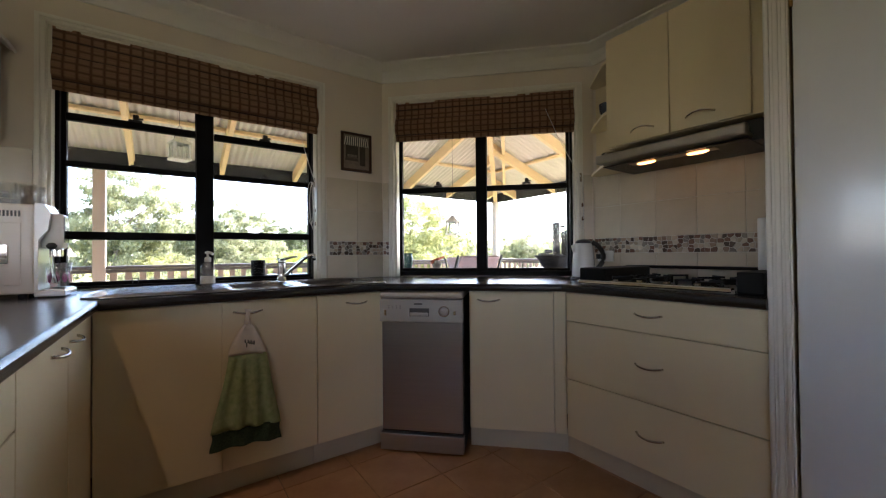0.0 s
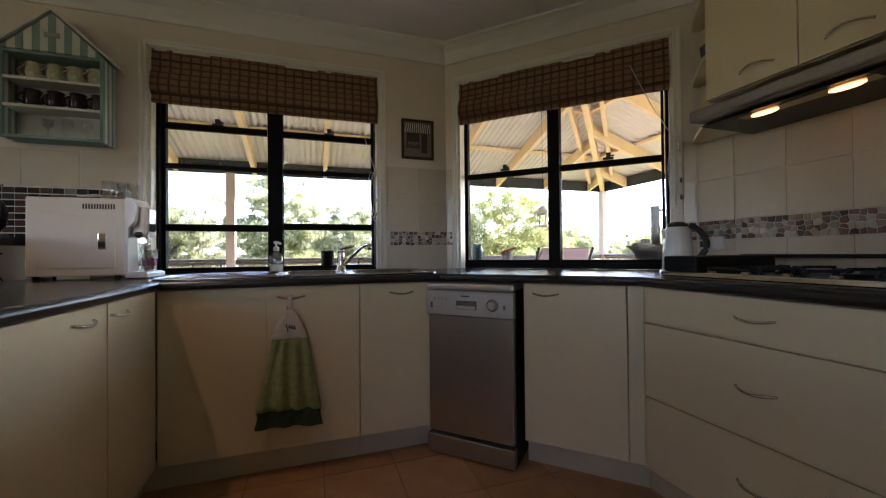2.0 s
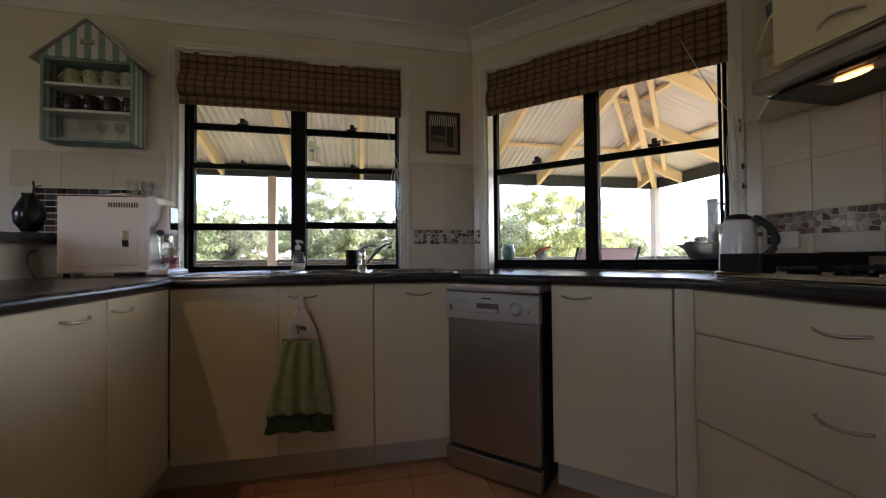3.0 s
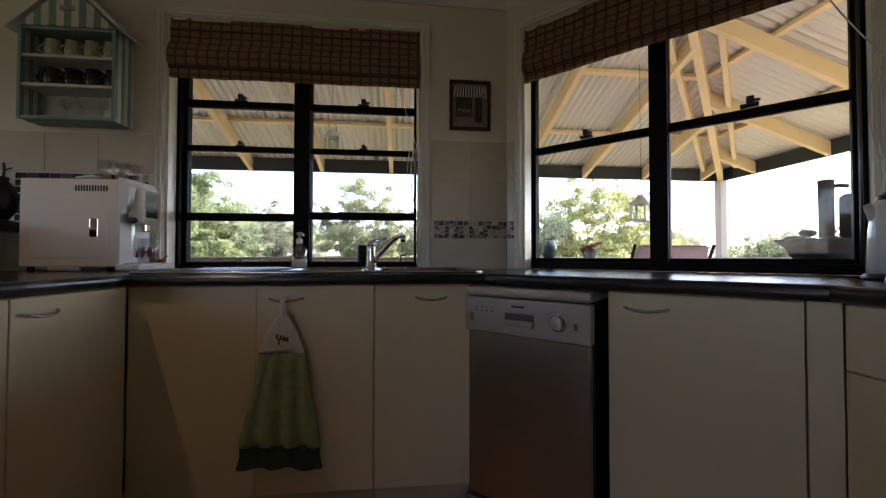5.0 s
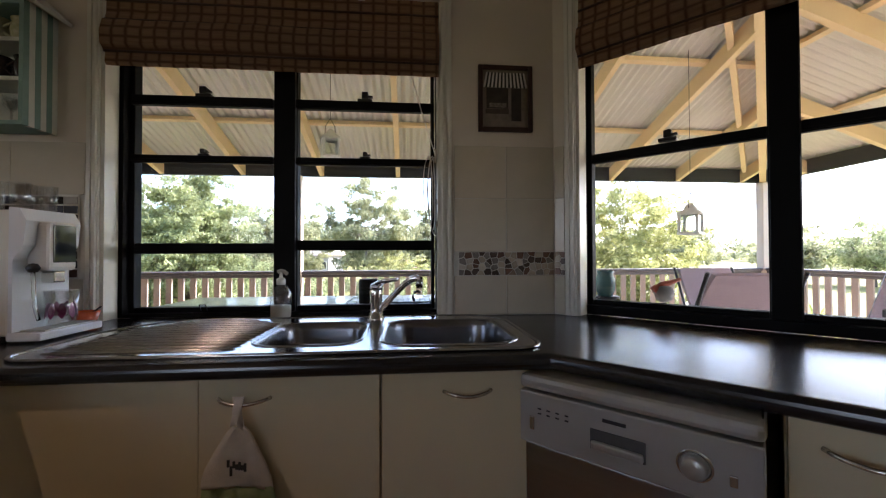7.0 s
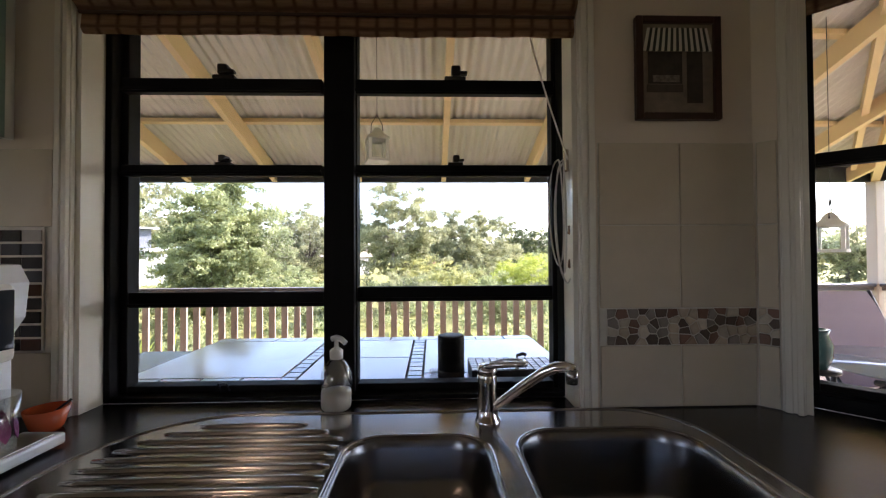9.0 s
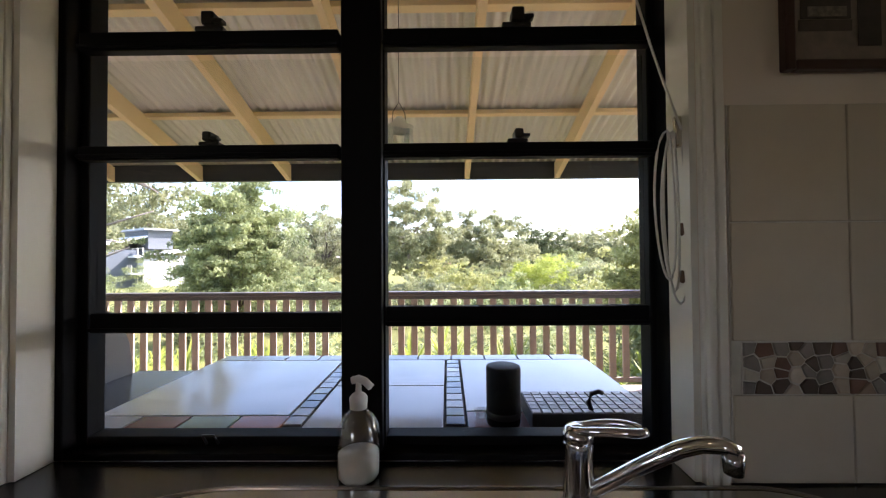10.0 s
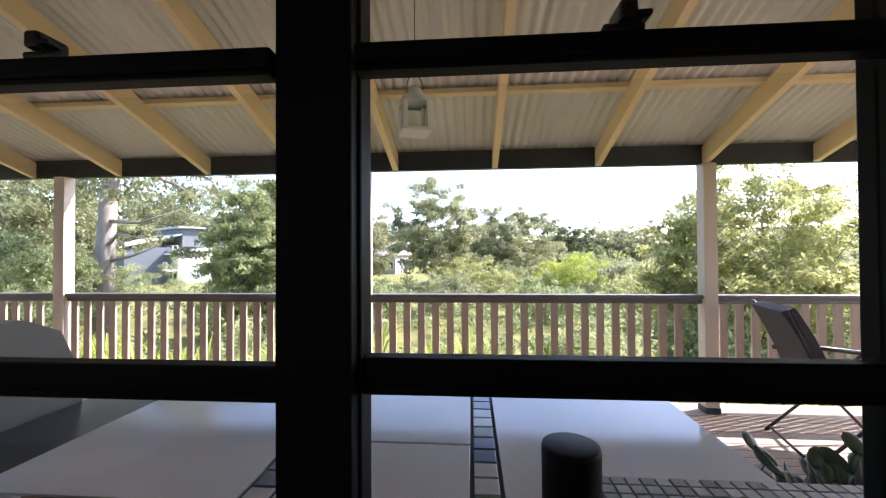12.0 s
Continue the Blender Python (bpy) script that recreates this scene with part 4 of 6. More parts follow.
for k in range(4):
    part("knob", lathe([(0, 0.0), (0.016, 0.0), (0.015, 0.016), (0.012, 0.02), (0, 0.02)], 16, at=(0.16 + 0.12 * k, 0.045, 0.012)), NICKEL, CT)
KT = thing("kettle", pose(1.99, 1.415, TOP_Z), "white and black electric kettle on the worktop", "kettle")
part("base", lathe([(0, 0), (0.075, 0), (0.078, 0.008), (0.07, 0.018), (0, 0.018)], 28), BLACKP, KT)
part("jug", lathe([(0, 0.018), (0.066, 0.018), (0.068, 0.03), (0.062, 0.14), (0.054, 0.205), (0.046, 0.222), (0, 0.226)], 32), mat("kettle_white", (0.80, 0.80, 0.80), 0.14, 0.0, var=0.03, coat=0.5), KT)
part("lid", lathe([(0.0, 0.215), (0.048, 0.215), (0.045, 0.232), (0.028, 0.243), (0, 0.246)], 24), BLACKP, KT)
part("handle", tube(arc(lambda u: (0.035 + 0.05 * math.sin(math.pi * u) ** 0.7, -0.035 - 0.045 * math.sin(math.pi * u) ** 0.7, 0.228 - 0.18 * u), 12), 0.014, 10), BLACKP, KT)
part("spout", tube([(-0.04, 0.027, 0.17), (-0.05, 0.034, 0.2), (-0.055, 0.037, 0.21)], 0.016, 10, taper=0.008), WHITEP, KT)
PO = thing("power_outlet", STOVE @ pose(0.09, -0.009, 1.055), "cream double power outlet with a plug", "power outlet")
part("plate", box(-0.055, 0.055, -0.011, 0, -0.035, 0.035, bev=0.004), WHITEP, PO)
part("plug", box(-0.045, -0.015, -0.045, -0.011, -0.018, 0.014, bev=0.006), BLACKP, PO)
TR = thing("steel_canister", pose(2.0, 0.535, TOP_Z), "tall white canister beside the cooktop", "canister")
part("body", lathe([(0, 0), (0.03, 0), (0.03, 0.30), (0.027, 0.305), (0, 0.305)], 20), WHITEP, TR)

# ---- beach-hut shelf with crockery ----
HUTW, HUTG = mat("hut_white", (0.68, 0.67, 0.62), 0.6, var=0.1, scale=20), mat("hut_green", (0.22, 0.33, 0.30), 0.6, var=0.12, scale=20)
HS = thing("hut_shelf", pose(-0.886, 2.549, 1.603) @ Matrix.Diagonal((1.118, 1, 1.03, 1)), "striped green and white hut-shaped wall shelf", "shelf")
hx0, hx1, hy = -0.18, 0.185, -0.13
for k in range(6):
    y0 = hy + 0.13 * k / 6
    for sx in (hx0, hx1 - 0.012):
        part("side_slat", box(sx, sx + 0.012, y0, y0 + 0.13 / 6 - 0.0005, 0.0, 0.415), HUTG if k % 2 == 0 else HUTW, HS)
part("back_board", box(hx0 + 0.012, hx1 - 0.012, -0.008, -0.001, 0.016, 0.41), HUTW, HS)
for z in (0.0, 0.145, 0.275, 0.40):
    part("shelf_board", box(hx0 + 0.012, hx1 - 0.012, hy + 0.004, -0.008, z, z + 0.014, bev=0.002), HUTG if z in (0.0, 0.4) else HUTW, HS)
for k in range(13):
    x0 = hx0 + (hx1 - hx0) * k / 13
    x1 = x0 + (hx1 - hx0) / 13
    c = (hx0 + hx1) / 2
    top = lambda x: 0.416 + 0.19 * (1 - abs(x - c) / ((hx1 - hx0) / 2))
    bm = bmesh.new()
    mid = [(c, top(c))] if x0 < c < x1 else []
    prism([(x0, 0.416), (x1, 0.416), (x1, max(0.417, top(x1)))] + mid + [(x0, max(0.417, top(x0)))], 0.12, 0.13, bm, m=pose(0, 0, 0, 90))
    part("gable_slat", bm, HUTG if k % 2 == 0 else HUTW, HS)
for sg in (-1, 1):
    c = (hx0 + hx1) / 2
    L = math.hypot(0.2, 0.2)
    part("roof_board", box(0.0, L + 0.03, -0.145, 0.0, 0.0, 0.012, bev=0.002), HUTW, HS, at=pose(c, 0, 0.613, 0, 0, 0) @ (pose(0, 0, 0, 0, 45, 0) if sg > 0 else pose(0, 0, 0, 0, 0, 180) @ pose(0, 0.145, 0, 0, 45, 0)))
part("name_plate", box(-0.025, 0.03, -0.136, -0.130, 0.485, 0.508, bev=0.002), mat("plate_wood", (0.40, 0.36, 0.30), 0.6), HS)
CREAMC = mat("mug_cream", (0.66, 0.62, 0.48), 0.25, c2=(0.30, 0.32, 0.16), scale=55, bump=0.02)
DARKC = mat("mug_dark", (0.012, 0.012, 0.018), 0.2, c2=(0.05, 0.03, 0.025), scale=60, bump=0.02)


def mug(name, x, z, material, label, category):
    t = thing(name, pose(-0.886 + 1.118 * x, 2.549 - 0.07, 1.603 + 1.03 * z), label, category, name + "s on the hut shelf")
    part("body", lathe([(0, 0), (0.024, 0), (0.034, 0.018), (0.037, 0.045), (0.031, 0.07), (0.035, 0.085), (0.032, 0.085), (0.028, 0.068), (0.0, 0.02)], 20), material, t)
    part("handle", tube(arc(lambda u: (-0.03 - 0.03 * math.sin(math.pi * u), -0.012, 0.018 + 0.052 * u), 8), 0.005, 8), material, t)


for k in range(4):
    mug("cream_jug", -0.085 + 0.075 * k, 0.289, CREAMC, "cream patterned china jug on the hut shelf", "jug")
    mug("dark_mug", -0.09 + 0.08 * k, 0.159, DARKC, "dark patterned mug on the hut shelf", "mug")
for k in range(3):
    t = thing("wine_glass", pose(-0.93 + 0.08 * k, 2.48, 1.618), "small clear stemmed glass on the hut shelf", "glass", "wine glasses")
    part("bowl", lathe([(0, 0), (0.024, 0.0), (0.022, 0.004), (0.004, 0.01), (0.004, 0.045), (0.022, 0.065), (0.024, 0.1), (0.022, 0.1), (0.02, 0.066), (0, 0.05)], 16), CLEAR_THIN, t)

# ---- coffee machine and what stands round it ----
CM = thing("coffee_machine", pose(-0.50, 2.19, TOP_Z, 0, 0, -1) @ Matrix.Diagonal((0.91, 0.7, 1, 1)), "white bean-to-cup coffee machine with a small screen", "coffee machine")
IVORY = mat("machine_ivory", (0.74, 0.71, 0.65), 0.3, var=0.04, scale=3, bump=0.015)
# front and tray white, with cool light from the window put into its colour
GREYW = mat("machine_skylit_white", (0.80, 0.82, 0.86), 0.22, var=0.03, bump=0.01, coat=0.3)
part("side_panel", box(-0.40, 0.0, 0.0, 0.012, 0.02, 0.375, bev=0.006), IVORY, CM)
part("body", box(-0.398, 0.0, 0.012, 0.25, 0.022, 0.372, bev=0.006), IVORY, CM)
part("side_inset", box(-0.355, -0.04, -0.003, 0.001, 0.055, 0.30, bev=0.002), IVORY, CM)
part("side_latch", box(-0.112, -0.078, -0.007, -0.002, 0.14, 0.215, bev=0.003), CHROME, CM)
bm = bmesh.new()
for k in range(12):
    bx(bm, -0.175 + 0.0115 * k, -0.169 + 0.0115 * k, -0.0025, 0.001, 0.325, 0.348)
part("vent", bm, BLACKP, CM)
bm = bmesh.new()
prism([(0.0, 0.02), (0.012, 0.02), (0.012, 0.235), (0.042, 0.275), (0.05, 0.345), (0.03, 0.38), (0.0, 0.382)], -0.252, 0.0, bm, m=pose(0, 0, 0, 90))
part("fascia", bm, GREYW, CM, "white front fascia with cool window light in its colour")
SC = part("screen_housing", box(0.012, 0.085, 0.05, 0.18, 0.20, 0.345, bev=0.012), WHITEP, CM)
part("screen", box(0.0855, 0.089, 0.062, 0.168, 0.225, 0.335, bev=0.002), mat("screen_glass", (0.03, 0.035, 0.045), 0.06, var=0.05, bump=0), SC)
part("coffee_spout", box(0.03, 0.075, 0.09, 0.14, 0.165, 0.2, bev=0.005), CHROME, CM)
part("milk_hose", tube([(0.05, 0.03, 0.2), (0.05, 0.03, 0.185), (0.055, 0.03, 0.10), (0.065, 0.035, 0.06)], 0.006, 8), CLEAR, CM)
part("milk_nozzle", lathe([(0, -0.012), (0.012, -0.012), (0.02, 0.0), (0.012, 0.012), (0, 0.014)], 14, at=(0.05, 0.03, 0.21)), BLACKP, CM)
part("drip_tray", box(0.0, 0.10, -0.01, 0.30, 0.006, 0.03, bev=0.006), GREYW, CM)
part("drip_grille", box(0.02, 0.094, 0.02, 0.27, 0.03, 0.034, bev=0.001), STEEL, CM)
part("foot_strip", box(-0.28, -0.15, -0.004, 0.01, 0.004, 0.02, bev=0.004), SILVERP, CM)
for x in (-0.37, -0.04):
    for y in (0.03, 0.22):
        part("foot", lathe([(0, 0), (0.014, 0), (0.014, 0.022), (0, 0.022)], 12, at=(x, y, 0)), BLACKP, CM)


def tumbler(x, y, z, r, h, label, group="", name="drinking_glass"):
    t = thing(name, pose(x, y, z), label, "glass", group)
    part("glass", lathe([(0, 0), (r * 0.8, 0), (r, h), (r - 0.0025, h), (r * 0.76, 0.008), (0, 0.008)], 24), CLEAR_THIN, t)
    return t


cm = CM.matrix_basis
for x, y in ((-0.09, 0.06), (-0.035, 0.09), (-0.06, 0.15), (-0.02, 0.19)):
    q = cm @ Vector((x, y, 0.376))
    tumbler(q.x, q.y, q.z, 0.026, 0.085, "clear drinking glass on the coffee machine", "glasses on the coffee machine")
q = cm @ Vector((0.056, 0.15, 0.035))
g = tumbler(q.x, q.y, q.z, 0.042, 0.105, "clear tumbler with purple petal prints on the tray", name="petal_tumbler")
PURP = mat("petal_print", (0.22, 0.03, 0.13), 0.4)
for k in range(9):
    a = 2 * math.pi * k / 9
    bm = bmesh.new()
    prism([(0, 0), (0.008, 0.012), (0.010, 0.026), (0.005, 0.042), (0, 0.05), (-0.005, 0.042), (-0.010, 0.026), (-0.008, 0.012)], 0, 0.001, bm, m=pose(0, 0, 0.02, 90, 0, 0))
    part("petal", bm, PURP, g, at=pose(0, 0, 0, 0, 0, math.degrees(a)) @ pose(0, -0.0385, 0, -6, 0, 0))
q = cm @ Vector((0.0, 0.0, 0.0))
RB = thing("red_dish", pose(-0.52, 2.475, TOP_Z), "small orange-red ceramic dish with a spoon", "dish")
part("dish", lathe([(0, 0), (0.025, 0), (0.03, 0.008), (0.042, 0.05), (0.038, 0.05), (0.026, 0.012), (0, 0.01)], 24), mat("dish_glaze", (0.52, 0.09, 0.025), 0.25, var=0.15), RB)
part("spoon", tube([(-0.01, 0, 0.015), (0.02, 0.005, 0.045), (0.045, 0.01, 0.065)], 0.003, 6), BLACKP, RB)
PT = thing("folded_papers", cm @ pose(-0.2, 0.12, 0.376), "folded papers on the coffee machine", "papers")
part("sheet", box(-0.09, 0.06, -0.03, 0.03, 0, 0.012, m=pose(0, 0, 0, 0, 0, 9)), BLACKP, PT)
part("sheet", box(-0.02, 0.07, -0.04, 0.01, 0.013, 0.019, m=pose(0, 0, 0, 0, -4, -14)), WHITEP, PT)
CB = thing("appliance_cord", pose(-0.94, 2.2, TOP_Z), "black appliance cord trailing on the worktop", "cord")
part("lead", tube(arc(lambda u: (-0.035 * math.sin(math.pi * u) + 0.03 * u, -0.05 * u, 0.005 + 0.12 * math.sin(math.pi * (1 - u) * 0.5)), 10), 0.004, 8), BLACKP, CB)

# ---- breakfast bar with a glass figure ----
solid("bar_wall", box(-1.13, -1.001, 0.25, 2.549, 0.0, 1.075), WALL, "low cream wall behind the side worktop", "wall", kind="structure")
bm = prism(rounded(-1.42, -0.93, 0.2, 2.549, (0.05, 0.05, 0.002, 0.002), 5), 1.076, 1.115, bev=0.012)
solid("bar_top", bm, TOP, "black laminate raised bar top", "bar top")
VS = thing("glass_vase", pose(-1.06, 2.33, 1.115), "dark iridescent glass figure on the bar top", "ornament")
part("base", lathe([(0, 0), (0.06, 0), (0.055, 0.012), (0.02, 0.02), (0, 0.02)], 20), BLACKP, VS)
bm = lathe([(0, 0.015), (0.03, 0.018), (0.062, 0.06), (0.068, 0.11), (0.05, 0.16), (0.03, 0.185), (0.034, 0.2), (0, 0.2)], 20)
for v in bm.verts:
    w = 1 + 0.16 * noise.noise(v.co * 30)
    v.co = Vector((v.co.x * w * 0.8, v.co.y * w, v.co.z))
part("body", bm, mat("dark_iridescent", (0.02, 0.05, 0.06), 0.12, 0.5, c2=(0.05, 0.02, 0.03), scale=25, bump=0.3, bscale=60), VS)
part("twig", tube([(0.01, 0, 0.19), (0.016, 0, 0.23), (0.008, 0.004, 0.262)], 0.005, 6), BLACKP, VS)
part("twig", tube([(0.014, 0, 0.225), (0.03, 0, 0.236), (0.045, 0, 0.24)], 0.003, 6), BLACKP, VS)

# ---- floor tiles ----
me = done(box(0.002, 0.328, 0.002, 0.328, -0.006, 0.0, bev=0.002), "floor_tile")
me.materials.append(FLOORT)
FB = bpy.data.objects["floor"]
for i in range(9):
    for j in range(9):
        part("floor_tile", me, None, FB, at=pose(-0.95 + 0.33 * i, -0.75 + 0.33 * j, 0))
bm = bmesh.new()
for i in range(-10, 10):
    for j in range(-7, 9):
        if 0 <= i < 9 and 0 <= j < 9:
            continue
        x, y = -0.95 + 0.33 * i, -0.75 + 0.33 * j
        if x < 1.9 and y < 2.2:
            bx(bm, x + 0.002, x + 0.328, y + 0.002, y + 0.328, -0.006, 0.0)
o = part("floor_tiles", bm, FLOORT, FB)
tagged(o, kind="stuff")

# ---- unseen windows behind the camera, the back one added for its lamp ----
for nm, at, w, z0, z1, lb in (("window_3", pose(-2.0, -3.1, 0), 1.4, 1.0, 2.05, "unseen black-framed window added in the back wall"), ("window_4", pose(-4.3, 0.5, 0, 0, 0, 90), 1.4, 0.95, 2.0, "black-framed window in the side wall")):
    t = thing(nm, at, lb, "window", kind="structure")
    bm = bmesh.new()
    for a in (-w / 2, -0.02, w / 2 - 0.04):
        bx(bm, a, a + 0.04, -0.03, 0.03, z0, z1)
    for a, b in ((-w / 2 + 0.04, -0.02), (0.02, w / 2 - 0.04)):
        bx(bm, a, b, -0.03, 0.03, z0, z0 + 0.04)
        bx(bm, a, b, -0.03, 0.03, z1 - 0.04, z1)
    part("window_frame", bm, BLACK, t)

# ---- deck ----
DZ = -0.03
EAVE_Y, EAVE_X, EAVE_Z, PITCH = 5.72, 5.32, 2.105, 0.333
DK = thing("deck", pose(0, 0, DZ), "timber deck of long weathered boards", "deck", kind="structure")
bm = bmesh.new()
bx(bm, -9, 5.32, 2.78, 5.85, -0.16, -0.03)
bx(bm, 2.5, 5.32, -5, 2.78, -0.16, -0.03)
prism([(1.40, 2.78), (2.5, 1.68), (2.5, 2.78)], -0.16, -0.03, bm)
part("joists", bm, mat("joist_timber", (0.12, 0.09, 0.07), 0.8), DK)
cache = {}
y = 5.86
while y > -1.0:
    x0 = -9.0 if y > 2.83 else (round(4.2 - y, 3) if y > 1.7 else 2.5)
    if x0 not in cache:
        cache[x0] = done(box(x0, 5.33, -0.044, 0.044, -0.028, 0.0, bev=0.003), "deck_board")
        cache[x0].materials.append(DECKB)
    part("deck_board", cache[x0], None, DK, at=pose(0, y, 0))
    y -= 0.095
solid("house_wall", box(-9, -4.4, 2.57, 2.77, -1.5, 3.1), BRICKW, "cream rendered outer wall of the house", "wall", kind="structure")
bm = bmesh.new()
bx(bm, -4.4, 1.3, 2.45, 2.768, 2.561, 3.2)
solid("eave_wall", bm, BRICKW, "cream rendered wall under the veranda roof", "wall", kind="structure")

# posts, beam, rail
for x, y in ((-6.72, EAVE_Y), (-3.71, EAVE_Y), (-0.70, EAVE_Y), (2.31, EAVE_Y), (EAVE_X, EAVE_Y), (EAVE_X, 2.71), (EAVE_X, -0.3)):
    p = thing("veranda_post", pose(x, y, DZ), "square pale painted veranda post", "post", "veranda posts")
    part("shaft", box(-0.055, 0.055, -0.055, 0.055, 0.0, EAVE_Z - DZ, bev=0.006), POSTP, p)
    part("shoe", box(-0.062, 0.062, -0.062, 0.062, 0.0, 0.05, bev=0.004), FASCIA, p)
solid("veranda_beam", box(-9, EAVE_X + 0.05, EAVE_Y - 0.0, EAVE_Y + 0.06, EAVE_Z, EAVE_Z + 0.17), FASCIA, "dark painted veranda beam along the front", "beam", kind="structure")
solid("veranda_beam", box(EAVE_X, EAVE_X + 0.06, -5, EAVE_Y - 0.002, EAVE_Z, EAVE_Z + 0.17), FASCIA, "dark painted veranda beam along the side", "beam", kind="structure")


def railing(name, at, length, label):
    t = thing(name, at, label, "railing")
    part("handrail", box(0, length, -0.045, 0.045, 0.965, 1.003, bev=0.01), HANDRAIL, t)
    part("top_rail", box(0, length, -0.018, 0.018, 0.925, 0.962, bev=0.004), HANDRAIL, t)
    part("bottom_rail", box(0, length, -0.02, 0.02, 0.09, 0.135, bev=0.004), BALUS, t)
    me_ = done(box(-0.032, 0.032, -0.011, 0.011, 0.136, 0.925, bev=0.002), "baluster")
    me_.materials.append(BALUS)
    n = int(length / 0.132)
    for k in range(n):
        part("baluster", me_, None, t, at=pose(0.066 + 0.132 * k, 0, 0))
    return t


for a, b in ((-6.665, -3.765), (-3.655, -0.755), (-0.645, 2.255), (2.365, 5.265)):
    railing("deck_railing", pose(a, EAVE_Y, DZ), b - a, "brown timber railing with flat balusters")
railing("deck_railing", pose(EAVE_X, 5.665, DZ, 0, 0, -90), 2.90, "brown timber railing with flat balusters")
railing("deck_railing", pose(EAVE_X, 2.655, DZ, 0, 0, -90), 2.90, "brown timber railing with flat balusters")

# rafters: common, jack and hip, with battens and corrugated sheets
RD = 0.15


def rafter(p, q, w=0.05, name="rafter", label="cream painted sloping rafter", group="veranda rafters"):
    a, b = Vector(p), Vector(q)
    d = b - a
    h = math.hypot(d.x, d.y)
    bm = bmesh.new()
    s = d.z / h
    prism([(0, 0), (h, s * h), (h, s * h + RD), (0, RD)], -w / 2, w / 2, bm, m=pose(0, 0, 0, 90))
    solid(name, bm, RAFTER, label, "rafter", group, at=pose(a.x, a.y, a.z, 0, 0, math.degrees(math.atan2(d.y, d.x))))


def roof_z(d):
    return EAVE_Z + PITCH * d


for k in range(-11, 6):
    x = 0.49 + 0.905 * k
    y1 = 2.78 if x < 2.45 else EAVE_Y - (EAVE_X - x)
    if k >= 2 and x <= 2.45:
        y1 = 2.95
    rafter((x, EAVE_Y - 0.002, EAVE_Z), (x, max(2.78, y1), roof_z(EAVE_Y - max(2.78, y1))))
for k in range(0, 9):
    y = EAVE_Y - 0.55 - 0.905 * k
    x1 = max(2.48, EAVE_X - (EAVE_Y - y))
    rafter((EAVE_X - 0.002, y, EAVE_Z), (x1, y, roof_z(EAVE_X - x1)))
rafter((EAVE_X - 0.02, EAVE_Y - 0.02, EAVE_Z), (EAVE_X - 2.9, EAVE_Y - 2.9, roof_z(2.9)), 0.07, "hip_rafter", "cream painted hip rafter", "hip rafters")
for o in (-0.13, 0.13):
    rafter((EAVE_X - 0.25 + o, EAVE_Y - 0.25 - o, roof_z(0.25) + 0.02), (EAVE_X - 2.9 + o, EAVE_Y - 2.9 - o, roof_z(2.9) + 0.02), 0.045, "hip_rafter", "cream painted rafter beside the hip", "hip rafters")
for d in (0.71, 1.62, 2.5):
    z = roof_z(d) + RD
    solid("roof_batten", box(-9, EAVE_X - d, EAVE_Y - d - 0.035, EAVE_Y - d + 0.035, z, z + 0.035), RAFTER, "cream painted roof batten across the rafters", "batten", "roof battens")
    solid("roof_batten", box(EAVE_X - d - 0.035, EAVE_X - d + 0.035, -4, EAVE_Y - d - 0.04, z, z + 0.035), RAFTER, "cream painted roof batten across the rafters", "batten", "roof battens")


def corrugated(front):
    bm = bmesh.new()
    pitch, st = 0.076, 0.0127
    lim = EAVE_X if front else EAVE_Y
    n = int((lim + (9 if front else 4)) / st)
    prev = None
    for i in range(n + 1):
        s = lim + 0.15 - st * i
        w = 0.0135 * math.sin(2 * math.pi * s / pitch)
        inner = min(3.2, max(0.0, lim - s))
        ends = []
        for d in (-0.18, max(-0.17, inner)):
            z = roof_z(d) + RD + 0.05 + w
            ends.append(bm.verts.new((s, EAVE_Y - d, z) if front else (EAVE_X - d, s, z)))
        if prev:
            bm.faces.new((prev[0], ends[0], ends[1], prev[1])).smooth = True
        prev = ends
    return bm


solid("roof_sheets", corrugated(True), IRON, "pale corrugated iron roof sheets seen from below", "roof", kind="structure")
solid("roof_sheets", corrugated(False), IRON, "pale corrugated iron roof sheets seen from below", "roof", kind="structure")
# main house roof above the ceiling: unseen sheet added to close off the sky
bm = bmesh.new()
bm.faces.new([bm.verts.new(v) for v in ((-9, 2.55, 3.12), (2.3, 2.55, 3.12), (2.3, -5, 3.12), (-9, -5, 3.12))])
solid("house_roof", bm, IRON, "flat unseen sheet in place of the iron house roof", "roof", kind="structure")

# ---- outdoor tiled bench ----
OB = thing("outdoor_bench", pose(-0.675, 2.775, DZ) @ Matrix.Diagonal((1.048, 1.05, 0.9394, 1)), "tiled outdoor bench top under the kitchen window", "bench")
part("base", box(0.03, 1.43, 0.03, 0.66, 0.0, 0.955), BRICKW, OB)
part("bed", box(0, 1.46, 0.0, 0.705, 0.956, 0.984), mat("dark_grout", (0.05, 0.05, 0.055), 0.8), OB)
SLAB = mat("bench_slab", (0.60, 0.63, 0.70), 0.09, var=0.22, scale=4, bump=0.02, rand=0.05)
BT = [mat("bench_tile_" + n, c, 0.15, var=0.15, scale=20, bump=0.04, rand=0.1) for n, c in (("red", (0.40, 0.16, 0.10)), ("plum", (0.24, 0.10, 0.09)), ("green", (0.22, 0.29, 0.22)), ("pale", (0.45, 0.46, 0.50)), ("blue", (0.16, 0.20, 0.30)))]


def bench_tile(x0, x1, y0, y1, m_, name="tile", up=0.0):
    part(name, box(x0 + 0.003, x1 - 0.003, y0 + 0.003, y1 - 0.003, 0.980, 0.990 + up, bev=0.0015), m_, OB)


